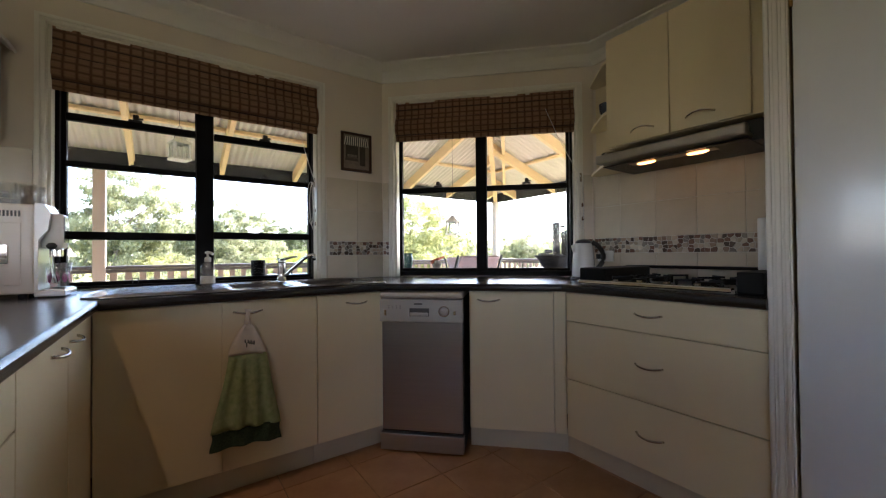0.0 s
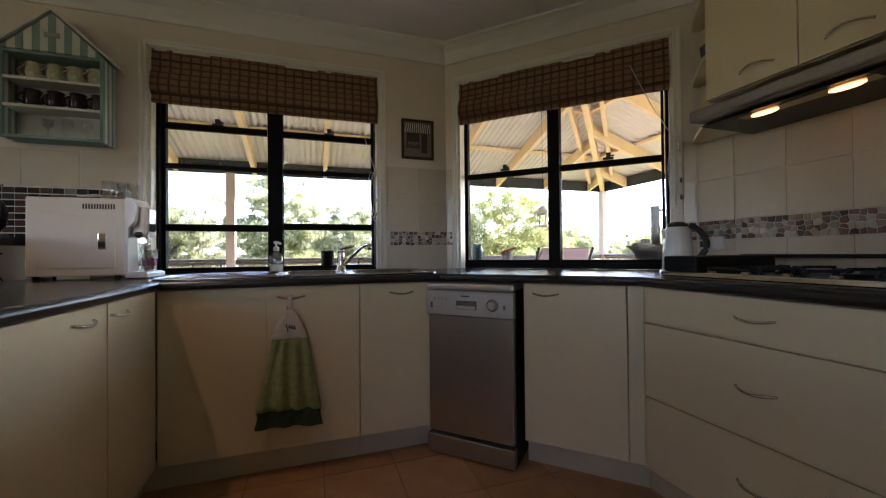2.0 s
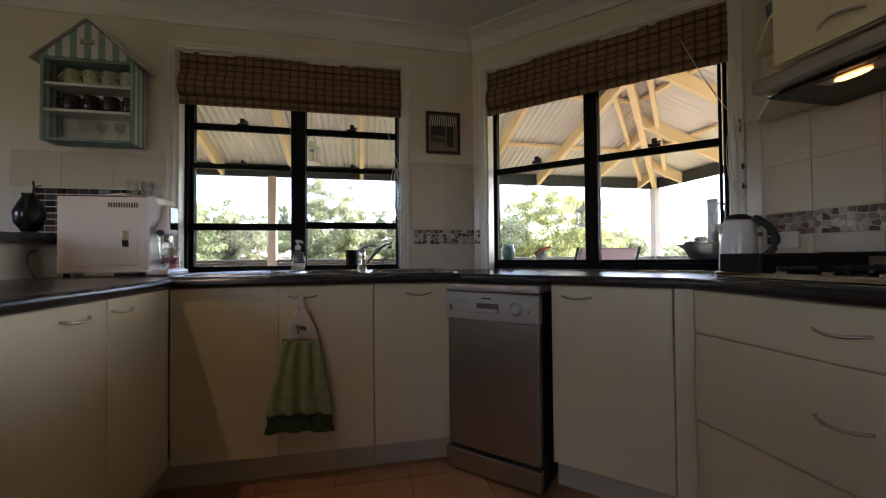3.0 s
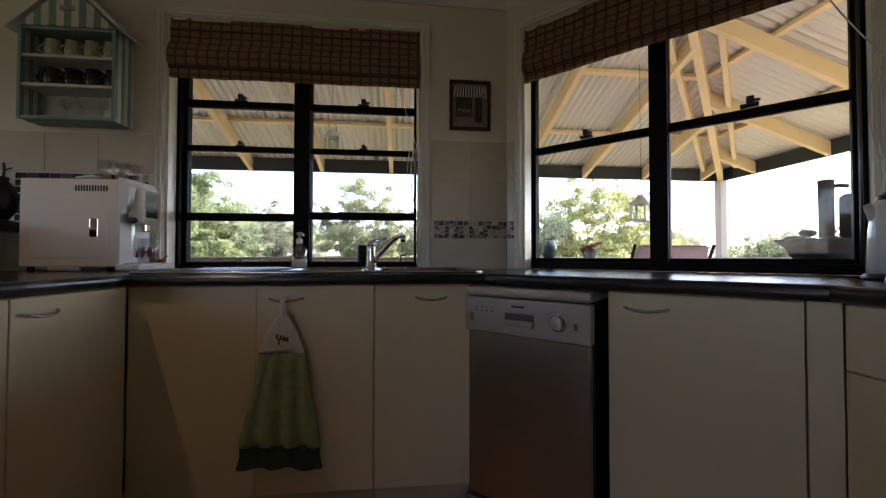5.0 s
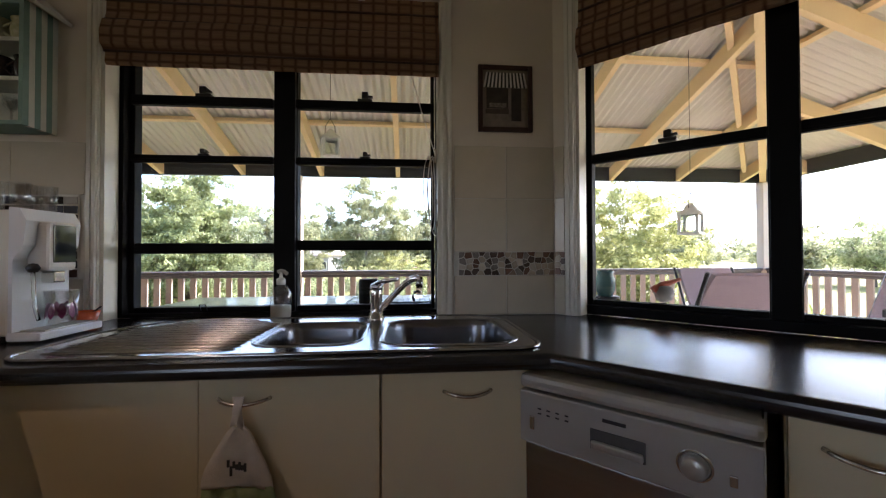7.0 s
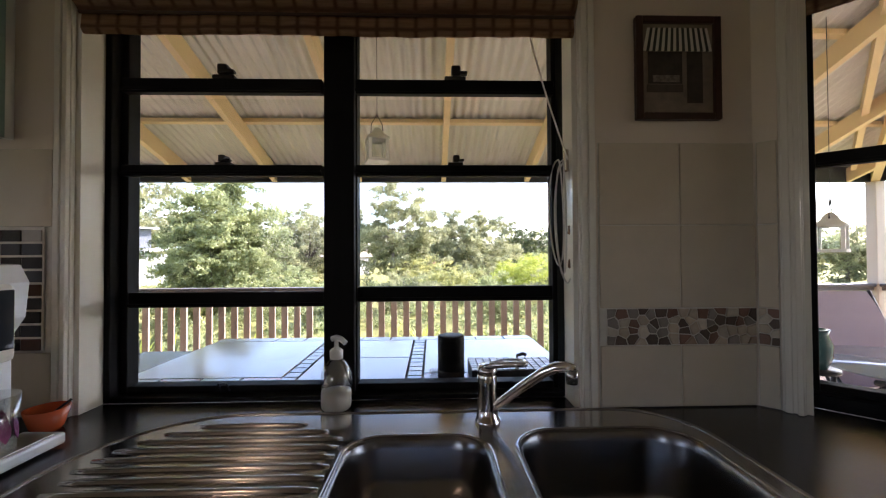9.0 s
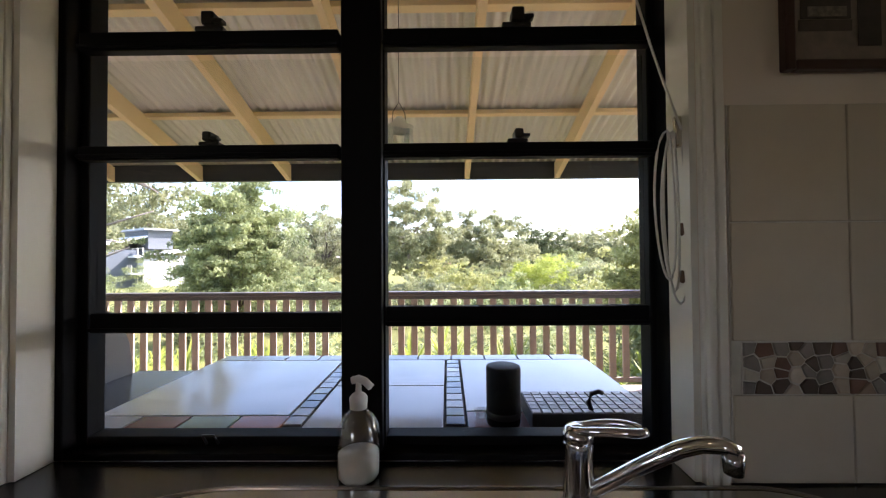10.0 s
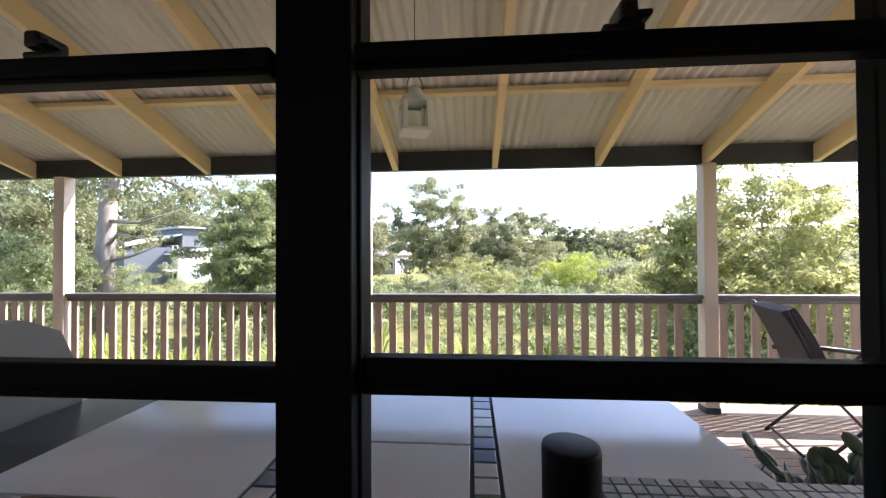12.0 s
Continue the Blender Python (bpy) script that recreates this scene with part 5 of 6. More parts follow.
for k in range(4):
    bench_tile(0.128 * k, 0.128 * (k + 1), 0.0, 0.105, (BT[3], BT[1], BT[2], BT[0])[k])
for k in range(11):
    bench_tile(0.1325 * k, 0.1325 * (k + 1), 0.63, 0.705, BT[3])
bench_tile(0.0, 0.505, 0.105, 0.63, SLAB, "slab")
bench_tile(0.56, 0.905, 0.0, 0.33, SLAB, "slab")
bench_tile(0.56, 0.905, 0.33, 0.63, SLAB, "slab")
bench_tile(0.96, 1.46, 0.13, 0.63, SLAB, "slab")
bench_tile(0.96, 1.15, 0.0, 0.13, BT[1])
for k in range(11):
    for a in (0.507, 0.907):
        bench_tile(a, a + 0.051, 0.05 + 0.0527 * k, 0.05 + 0.0527 * (k + 1), BT[(3, 4, 2, 3, 4)[(k * 3 + int(a * 10)) % 5]], "chip")
MB = thing("mosaic_trough", pose(0.488, 2.785, 0.90), "raised trough with pale square mosaic and a hook tap", "trough")
part("body", box(0, 0.5, 0, 0.15, 0.0, 0.042), mat("trough_dark", (0.05, 0.05, 0.055), 0.6), MB)
me = done(box(0.0015, 0.0225, 0.0015, 0.0225, 0.041, 0.046, bev=0.001), "chip")
me.materials.append(mat("trough_chip", (0.40, 0.41, 0.44), 0.25, var=0.2, rand=0.35))
for i in range(20):
    for j in range(6):
        part("chip", me, None, MB, at=pose(0.0 + 0.025 * i, 0.0 + 0.025 * j, 0))
part("hook_tap", tube([(0.15, 0.02, 0.044), (0.143, 0.02, 0.065), (0.15, 0.02, 0.085), (0.168, 0.02, 0.09), (0.178, 0.02, 0.086)], 0.006, 8), BLACKP, MB)
CN = thing("black_canister", pose(0.425, 2.835, 0.90), "black canister with a rounded lid on the bench", "canister")
part("body", lathe([(0, 0), (0.041, 0), (0.043, 0.006), (0.044, 0.14), (0.043, 0.145), (0.038, 0.147), (0, 0.145)], 28), mat("canister_black", (0.006, 0.006, 0.007), 0.5, var=0.2, spec=0.12), CN)
part("band", lathe([(0.0435, 0.02), (0.0445, 0.022), (0.0445, 0.034), (0.0435, 0.036)], 24), BLACKP, CN)
tumbler(0.37, 2.845, 0.90, 0.02, 0.03, "small clear glass tealight on the bench")
BQ = thing("barbecue", pose(-1.05, 3.1, DZ - 0.06), "dark covered barbecue beside the bench", "barbecue")
DG = mat("barbecue_enamel", (0.02, 0.021, 0.024), 0.22, var=0.2, scale=8)
part("cart", box(-0.33, 0.33, -0.2, 0.3, 0.0, 0.86, bev=0.01), DG, BQ)
part("side_shelf", box(0.03, 0.355, -0.25, 0.36, 0.90, 0.945, bev=0.008), DG, BQ)
bm = bmesh.new()
prism([(-0.2, 0)] + [(-0.2 + 0.0, 0.16), (-0.16, 0.26), (-0.08, 0.31), (0.1, 0.31), (0.2, 0.26), (0.25, 0.14), (0.27, 0.0)], -0.48, 0.03, bm, m=pose(0, 0.06, 0.93, 90, 0, 90))
part("hood", bm, mat("barbecue_hood", (0.13, 0.135, 0.14), 0.35, var=0.15), BQ)
part("hood_handle", tube([(-0.03, -0.16, 1.03), (-0.03, -0.20, 1.03), (-0.4, -0.20, 1.03), (-0.4, -0.16, 1.03)], 0.009, 8), STEEL, BQ)


# ---- hanging lanterns ----
def lantern(x, y, z, top, turn, label, s=1.0):
    t = thing("hanging_lantern", pose(x, y, z, 0, 0, turn) @ Matrix.Diagonal((s, s, s, 1)), label, "lantern", "hanging lanterns")
    LM = mat("lantern_paint", (0.78, 0.78, 0.75), 0.5, var=0.15, scale=30)
    part("base", box(-0.07, 0.07, -0.07, 0.07, 0.0, 0.018, bev=0.003), LM, t)
    part("cap", lathe([(0.1, 0.14), (0.098, 0.156), (0.05, 0.185), (0.045, 0.2), (0.018, 0.225), (0, 0.228)], 4), LM, t, at=pose(0, 0, 0, 0, 0, 45))
    for a, b in ((-1, -1), (-1, 1), (1, -1), (1, 1)):
        part("corner_bar", box(a * 0.056 - 0.009, a * 0.056 + 0.009, b * 0.056 - 0.009, b * 0.056 + 0.009, 0.012, 0.152), LM, t)
    for q in range(4):
        g_ = part("pane", box(-0.048, 0.048, -0.055, -0.053, 0.013, 0.15), GLASS, t, at=pose(0, 0, 0, 0, 0, 90 * q))
    part("hanger", tube([(-0.04, 0, 0.19), (-0.035, 0, 0.25), (0, 0, 0.31), (0.035, 0, 0.25), (0.04, 0, 0.19)], 0.003, 6), FASCIA, t)
    part("wire", tube([(0, 0, 0.305), (0, 0, (top - z) / s)], 0.002, 5), FASCIA, t)


lantern(0.01, 4.05, 1.91, roof_z(EAVE_Y - 4.05) + 0.15, 20, "grey glazed lantern hung from the rafters")
lantern(2.89, 3.93, 1.315, roof_z(EAVE_Y - 3.93) + 0.12, 35, "grey glazed lantern hung on a long wire", 1.12)

# ---- outdoor furniture ----
SLING = mat("mauve_sling", (0.40, 0.31, 0.34), 0.8, var=0.12, scale=30, bump=0.25, bscale=400)
DSLING = mat("dark_cushion", (0.055, 0.045, 0.05), 0.8, var=0.2, scale=20, bump=0.3, bscale=300)
TUBEM = mat("chair_tube", (0.04, 0.038, 0.04), 0.35, 0.5)


def recliner(x, y, turn, sling, label, lean=0.42, hgt=1.08):
    """A folding high-back chair that faces its local -y."""
    t = thing("garden_chair", pose(x, y, DZ, 0, 0, turn), label, "chair", "garden chairs")
    top = Vector((0, 0.24 + lean * 0.62, hgt))
    low = Vector((0, 0.2, 0.44))
    def panel(a, b, w, th, name):
        bm = bmesh.new()
        n = 10
        rows = []
        nrm = (b - a).cross(Vector((1, 0, 0))).normalized()
        for i in range(n + 1):
            u = i / n
            c = a + (b - a) * u - nrm * 0.02 * math.sin(math.pi * u)
            k = w - (0.014 * max(0, (u - 0.85) / 0.15) ** 2 if name == "backrest" else 0)
            rows.append([bm.verts.new(c + Vector((sx * k, 0, 0)) + nrm * s) for s in (-th, th) for sx in (-1, 1)])
        for p, q in zip(rows, rows[1:]):
            for i, j in ((0, 1), (1, 3), (3, 2), (2, 0)):
                bm.faces.new((p[i], p[j], q[j], q[i]))
        bm.faces.new((rows[0][0], rows[0][2], rows[0][3], rows[0][1]))
        bm.faces.new((rows[-1][0], rows[-1][1], rows[-1][3], rows[-1][2]))
        part(name, bm, sling, t)
    panel(low, top, 0.24, 0.04 if sling is DSLING else 0.016, "backrest")
    panel(Vector((0, -0.28, 0.46)), Vector((0, 0.18, 0.42)), 0.25, 0.016, "seat")
    for s in (-1, 1):
        part("frame_side", tube([(s * 0.27, -0.3, 0.47), (s * 0.27, 0.2, 0.43), (s * 0.265, top.y + 0.01, hgt + 0.01)], 0.011, 8), TUBEM, t)
        part("leg", tube([(s * 0.29, -0.3, 0.0), (s * 0.29, 0.22, 0.62)], 0.011, 8), TUBEM, t)
        part("leg", tube([(s * 0.3, 0.36, 0.0), (s * 0.3, -0.22, 0.62)], 0.011, 8), TUBEM, t)
        part("armrest", tube([(s * 0.31, -0.26, 0.63), (s * 0.31, 0.0, 0.65), (s * 0.31, 0.3, 0.64)], 0.018, 8), TUBEM, t)
    part("cross_bar", tube([(-0.3, 0.33, 0.03), (0.3, 0.33, 0.03)], 0.01, 8), TUBEM, t)
    part("cross_bar", tube([(-0.29, -0.27, 0.03), (0.29, -0.27, 0.03)], 0.01, 8), TUBEM, t)


recliner(4.1, 3.6, -90, SLING, "mauve sling garden chair at the table")
recliner(3.3, 3.87, -6, SLING, "mauve sling garden chair with a dark tube frame", hgt=1.05)
recliner(2.46, 3.37, 176, SLING, "mauve sling garden chair with its back to the window")
recliner(2.79, 5.0, 75, DSLING, "dark folding recliner with a thick back cushion", 0.3, 0.99)
GT = thing("garden_table", pose(3.1, 3.62, DZ), "round glass garden table on the deck", "table")
part("tabletop", lathe([(0, 0.70), (0.5, 0.70), (0.505, 0.706), (0.5, 0.712), (0, 0.712)], 36), mat("table_glass", (0.30, 0.34, 0.36), 0.08, var=0.05), GT)
for k in range(4):
    a = math.pi / 4 + k * math.pi / 2
    part("leg", tube([(0.42 * math.cos(a), 0.42 * math.sin(a), 0), (0.36 * math.cos(a), 0.36 * math.sin(a), 0.70)], 0.014, 8), TUBEM, GT)
# stand with a bamboo water spout outside the angled window
ST = thing("plant_stand", pose(2.55, 2.07, DZ), "dark timber stand outside the angled window", "stand")
part("top", box(-0.22, 0.22, -0.2, 0.2, 0.955, 0.985, bev=0.004), HANDRAIL, ST)
for a in (-1, 1):
    for b in (-1, 1):
        part("leg", box(a * 0.19 - 0.02, a * 0.19 + 0.02, b * 0.17 - 0.02, b * 0.17 + 0.02, 0, 0.955), HANDRAIL, ST)
WF = thing("water_feature", pose(2.55, 2.07, DZ + 0.985), "dark bowl with pebbles and an upright bamboo water spout", "water feature")
BAMBOO = mat("dark_bamboo", (0.045, 0.045, 0.045), 0.6, var=0.3)
part("bowl", lathe([(0, 0), (0.09, 0), (0.115, 0.03), (0.135, 0.07), (0.165, 0.095), (0.175, 0.1), (0.17, 0.104), (0.15, 0.1), (0.12, 0.075), (0, 0.07)], 28), mat("dark_stoneware", (0.03, 0.03, 0.034), 0.65, var=0.3, bump=0.1), WF)
part("bamboo_pole", lathe([(0, 0.05), (0.028, 0.05), (0.028, 0.13), (0.031, 0.134), (0.028, 0.138), (0.028, 0.285), (0.032, 0.29), (0.028, 0.295), (0.029, 0.375), (0.022, 0.377), (0.02, 0.35), (0, 0.35)], 16, at=(0.02, 0, 0)), BAMBOO, WF)
part("bamboo_pole", lathe([(0, 0.05), (0.045, 0.05), (0.045, 0.29), (0.03, 0.305), (0, 0.31)], 16, at=(0.08, -0.06, 0)), BAMBOO, WF)
part("spout", tube([(0.03, -0.01, 0.345), (0.05, -0.03, 0.347), (0.072, -0.052, 0.34)], 0.009, 8), BAMBOO, WF)
PEBBLE = mat("dark_pebble", (0.06, 0.06, 0.065), 0.6, var=0.3)
for k, (u, v, w, r) in enumerate([(-0.085, 0.045, 0.1, 0.05), (-0.03, 0.03, 0.1, 0.032), (-0.02, 0.05, 0.135, 0.036), (-0.05, -0.07, 0.095, 0.045), (0.03, 0.08, 0.095, 0.042)]):
    part("pebble", lathe([(0, -0.5 * r), (0.7 * r, -0.4 * r), (r, 0), (0.75 * r, 0.38 * r), (0, 0.5 * r)], 12, at=(u, v, w)), PEBBLE, WF)
q = DIAG @ Vector((0.11, 0.30, 0))
PT2 = thing("pot_stand", pose(q.x, q.y, DZ), "thin metal pot stand outside the window", "stand")
part("plate", lathe([(0, 0.99), (0.06, 0.99), (0.06, 1.0), (0, 1.0)], 20), TUBEM, PT2)
part("stem", tube([(0, 0, 0), (0, 0, 0.99)], 0.01, 8), TUBEM, PT2)
PO2 = thing("glazed_pot", pose(q.x, q.y, DZ + 1.0), "small teal glazed pot outside the window", "pot")
part("body", lathe([(0, 0), (0.03, 0), (0.042, 0.03), (0.045, 0.07), (0.034, 0.1), (0.038, 0.115), (0.03, 0.115), (0.026, 0.1), (0, 0.02)], 20), mat("teal_glaze", (0.06, 0.14, 0.14), 0.25, var=0.3, scale=25), PO2)
q = DIAG @ Vector((0.344, 0.30, 0))
GO = thing("bird_ornament", pose(q.x, q.y, DZ + 0.985), "small red and grey bird ornament on a stake", "ornament")
part("stake", tube([(0, 0, -0.985), (0, 0, 0.02)], 0.006, 6), TUBEM, GO)
bm = lathe([(0, 0), (0.03, 0.015), (0.04, 0.045), (0.028, 0.07), (0, 0.075)], 14)
part("body", bm, mat("ornament_grey", (0.3, 0.28, 0.27), 0.6), GO)
part("wing", tube([(-0.04, 0.01, 0.05), (0.0, 0, 0.078), (0.06, -0.02, 0.1)], 0.02, 8, taper=0.006), mat("ornament_red", (0.45, 0.10, 0.06), 0.5), GO)


# ---- plants ----
def leaves(centres, per, spread, size, seed, droop=0.0, ratio=0.35, flat=0.6):
    """Small leaf blades scattered about the given centres, each a bent quad of its own."""
    rng = np.random.default_rng(seed)
    c = np.repeat(np.asarray(centres, float), per, axis=0)
    n = len(c)
    off = rng.normal(size=(n, 3))
    own = np.repeat(rng.uniform(0.65, 1.2, len(centres)), per)
    off *= (own * rng.uniform(0, 1, n) ** 0.42 / np.linalg.norm(off, axis=1))[:, None] * spread * 1.35 * np.array((1, 1, flat))
    c = c + off
    d = rng.normal(size=(n, 3))
    d[:, 2] -= droop
    d /= np.linalg.norm(d, axis=1)[:, None]
    s = np.cross(d, rng.normal(size=(n, 3)))
    s /= np.linalg.norm(s, axis=1)[:, None] + 1e-9
    l = size * 1.25 * rng.uniform(0.6, 1.4, n)[:, None]
    w = l * ratio * 0.5
    v = np.stack([c - d * l * 0.5, c + s * w, c + d * l * 0.5, c - s * w], axis=1).reshape(-1, 3)
    f = np.arange(4 * n).reshape(-1, 4)
    return v, f


def leaf_mesh(name, v, f, material):
    me = bpy.data.meshes.new(name)
    me.from_pydata(v.tolist(), [], f.tolist())
    me.materials.append(material)
    return me


def seen_at(px, far):
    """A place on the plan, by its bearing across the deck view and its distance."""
    a = math.atan((px - 784) / 680.0) - radians(4.2)
    return 0.284 + far * math.tan(a), 2.234 + far


def land_rise(y):
    """The land climbs gently away from the deck."""
    return 0.018 * max(0.0, y - 4)


GUM = leafy("gum_leaves", (0.105, 0.12, 0.058), (0.47, 0.465, 0.25), 0.5)
LIGHTG = leafy("wattle_leaves", (0.17, 0.18, 0.055), (0.55, 0.54, 0.22), 0.55, patch=1.4)
MIDG = leafy("mid_green_leaves", (0.115, 0.145, 0.06), (0.45, 0.48, 0.23), 0.5, patch=1.2)
LIME = leafy("lime_blades", (0.20, 0.25, 0.035), (0.52, 0.55, 0.12), 0.5)
DARKG = leafy("dark_leaves", (0.03, 0.042, 0.02), (0.13, 0.15, 0.06), 0.3)
BARK = mat("gum_bark", (0.33, 0.28, 0.24), 0.9, c2=(0.17, 0.14, 0.12), scale=4, bump=0.5, bscale=25, stretch=(3, 3, 0.6))
DBARK = mat("dark_bark", (0.13, 0.10, 0.08), 0.9, var=0.3, scale=6, bump=0.4, bscale=30)


def tree(x, y, z0, height, rx, rz, leaf, bark, seed, clumps=60, per=60, size=0.2, spread=0.35, trunk=0.14, label="", lean=(0, 0), droop=0.5, low=0.35, group="garden trees", name="tree"):
    """A tapered, forked trunk and a ragged crown of leaf clumps with gaps."""
    rng = random.Random(seed)
    t = thing(name, pose(x, y, z0 + land_rise(y)), label, "tree", group)
    bm = bmesh.new()
    cz = height - rz
    fork = Vector((lean[0] * 0.4, lean[1] * 0.4, max(0.3, height * low)))
    tube([(0, 0, -0.3), (fork.x * 0.3, fork.y * 0.3, fork.z * 0.5), fork], trunk, 10, bm, taper=trunk * 0.7)
    ctr = []
    limbs = 9
    for k in range(clumps):
        while True:
            p = Vector((rng.uniform(-1, 1), rng.uniform(-1, 1), rng.uniform(-1, 1)))
            if 0.12 < p.length < 1.0:
                break
        w = 1 + 0.35 * noise.noise(p * 2.3 + Vector((seed * 3.1, 0, 0)))
        p = Vector((p.x * rx * w + lean[0], p.y * rx * w + lean[1], cz + p.z * rz * w))
        if p.z < height * 0.12:
            p.z = height * 0.12 + rng.uniform(0, 0.3)
        ctr.append(p)
        if k < limbs * 3:
            mid = fork.lerp(p, 0.5) + Vector((rng.uniform(-0.15, 0.15), rng.uniform(-0.15, 0.15), rng.uniform(0, 0.3))) * rx * 0.4
            r = trunk * (0.42 if k < limbs else 0.2)
            tube([fork + Vector((0, 0, -0.1)), mid, p], r, 6, bm, taper=r * 0.25)
    part("trunk", bm, bark, t)
    sprays = [tuple(c + Vector((rng.gauss(0, 1), rng.gauss(0, 1), rng.gauss(0, 0.6))) * spread * 0.95) for c in ctr for q in range(4)]
    v, f = leaves(sprays, max(6, per // 4), spread * 0.62, size, seed, droop)
    part("crown", leaf_mesh("crown", v, f, leaf), None, t)
    return t


GZ = -2.0
# ground: one sheet to the horizon, gently rising away from the house
bm = bmesh.new()
N = 48
grid = []
for i in range(N + 1):
    row = []
    for j in range(N + 1):
        u, w = 2 * i / N - 1, 2 * j / N - 1
        x, y = 900 * math.copysign(abs(u) ** 3, u), 900 * math.copysign(abs(w) ** 3, w)
        r = math.hypot(x, y - 4)
        z = GZ + 0.25 * noise.noise(Vector((x * 0.08, y * 0.08, 0))) - 0.012 * min(r, 60) + land_rise(min(y, 300))
        row.append(bm.verts.new((x, y, z)))
    grid.append(row)
for i in range(N):
    for j in range(N):
        bm.faces.new((grid[i][j], grid[i + 1][j], grid[i + 1][j + 1], grid[i][j + 1])).smooth = True
solid("ground", bm, mat("lawn", (0.26, 0.245, 0.085), 0.9, spec=0.1, c2=(0.15, 0.15, 0.055), scale=0.6, bump=0.5, bscale=12), "sunlit grassy ground falling away from the deck", "ground", kind="structure")

x, y = seen_at(180, 13)
G = tree(x, y, GZ, 11.5, 4.8, 3.4, GUM, BARK, 11, 90, 230, 0.16, 0.6, 0.34, "tall pale-barked gum tree with bare limbs", lean=(0.5, 0.5), low=0.6, droop=1.2)
bm = bmesh.new()
for a, b, c in (((0.1, 0, 3.4), (0.8, -0.2, 3.9), (1.9, -0.2, 3.7)), ((0.1, 0, 2.9), (1.0, 0.1, 3.1), (2.2, 0, 3.5)), ((0.0, 0, 4.4), (1.4, 0, 4.3), (2.9, 0.2, 4.8))):
    tube([a, b, c], 0.08, 8, bm, taper=0.02)
part("bare_limb", bm, BARK, G)
x, y = seen_at(468, 14)
tree(x, y, GZ - 0.2, 6.1, 2.05, 2.75, MIDG, DBARK, 12, 210, 330, 0.11, 0.36, 0.1, "leafy mid-green garden tree", low=0.25)
x, y = seen_at(30, 11)
tree(x, y, GZ - 0.2, 4.1, 2.1, 1.9, MIDG, DBARK, 13, 110, 220, 0.1, 0.34, 0.08, "leafy green shrub tree by the railing", low=0.2)
x, y = seen_at(60, 22)
tree(x, y, GZ - 0.3, 9.4, 4.7, 4.3, GUM, DBARK, 14, 150, 280, 0.2, 0.65, 0.2, "dense olive-green gum tree", low=0.3)
x, y = seen_at(330, 60)
tree(x, y, GZ - 1, 13.5, 8.5, 6.3, GUM, DBARK, 15, 150, 150, 0.42, 1.2, 0.3, "large dark gum tree on the slope", low=0.3)
x, y = seen_at(765, 36)
tree(x, y, GZ - 0.6, 10.0, 4.3, 4.4, GUM, BARK, 16, 62, 480, 0.22, 0.78, 0.2, "gum tree with separate rounded leaf clumps", low=0.5, droop=0.8)
x, y = seen_at(905, 42)
tree(x, y, GZ - 0.7, 8.1, 4.6, 3.9, GUM, DBARK, 17, 100, 420, 0.22, 0.74, 0.2, "olive-green gum tree on the lawn edge", low=0.4)
x, y = seen_at(620, 44)
tree(x, y, GZ - 0.7, 8.2, 4.5, 3.9, GUM, DBARK, 18, 100, 300, 0.26, 0.75, 0.2, "olive-green gum tree on the lawn edge", low=0.35)
tree(5.55, 9.9, GZ - 0.1, 5.3, 1.85, 2.7, LIGHTG, DBARK, 19, 250, 300, 0.075, 0.26, 0.07, "airy yellow-green wattle tree", low=0.22, droop=0.2)
k = 0
for px, far, h_, r_ in ((1000, 70, 7.6, 5), (1060, 80, 8.6, 6), (1120, 75, 8.0, 5), (560, 80, 10, 6), (500, 70, 10.5, 6), (430, 75, 13, 8), (150, 58, 14, 8), (240, 66, 13, 7), (20, 50, 13, 8), (610, 70, 9.5, 5), (660, 78, 9.5, 5), (690, 85, 9.5, 7), (840, 95, 9.0, 7), (1250, 70, 8.0, 6), (1400, 60, 7.0, 5)):
    x, y = seen_at(px, far)
    tree(x, y, GZ - 0.9, h_, r_, h_ * 0.42, GUM if k % 3 else DARKG, DBARK, 40 + k, 60, 120, 0.42, 1.05, 0.2, "distant grey-green gum tree", low=0.3, group="distant trees")
    k += 1
for bearing, far, h_, r_ in ((47.5, 55, 6.1, 2.4), (53.5, 56, 6.2, 3.2), (60, 58, 4.2, 4), (70, 60, 4.4, 4), (33, 90, 8, 6)):
    x, y = 0.5 + far * math.sin(radians(bearing)), 1 + far * math.cos(radians(bearing))
    tree(x, y, GZ - 0.9, h_, r_, h_ * 0.4, GUM if k % 2 else MIDG, DBARK, 60 + k, 46, 110, 0.36, 0.85, 0.2, "distant grey-green gum tree", low=0.35, group="distant trees")
    k += 1
# far wooded ridge
rng = random.Random(5)
cs = []
for k in range(420):
    b = radians(rng.uniform(-75, 80))
    far = rng.uniform(110, 190)
    cs.append((far * math.sin(b), far * math.cos(b), GZ - 1 + land_rise(far * math.cos(b)) + rng.uniform(0, 5.5) + (4.0 if b < -0.3 else 0)))
v, f = leaves(cs, 60, 3.2, 1.5, 77)
tagged(part("far_woods", leaf_mesh("far_woods", v, f, GUM), None), "distant wooded ridge of grey-green gums", "woods", kind="stuff")
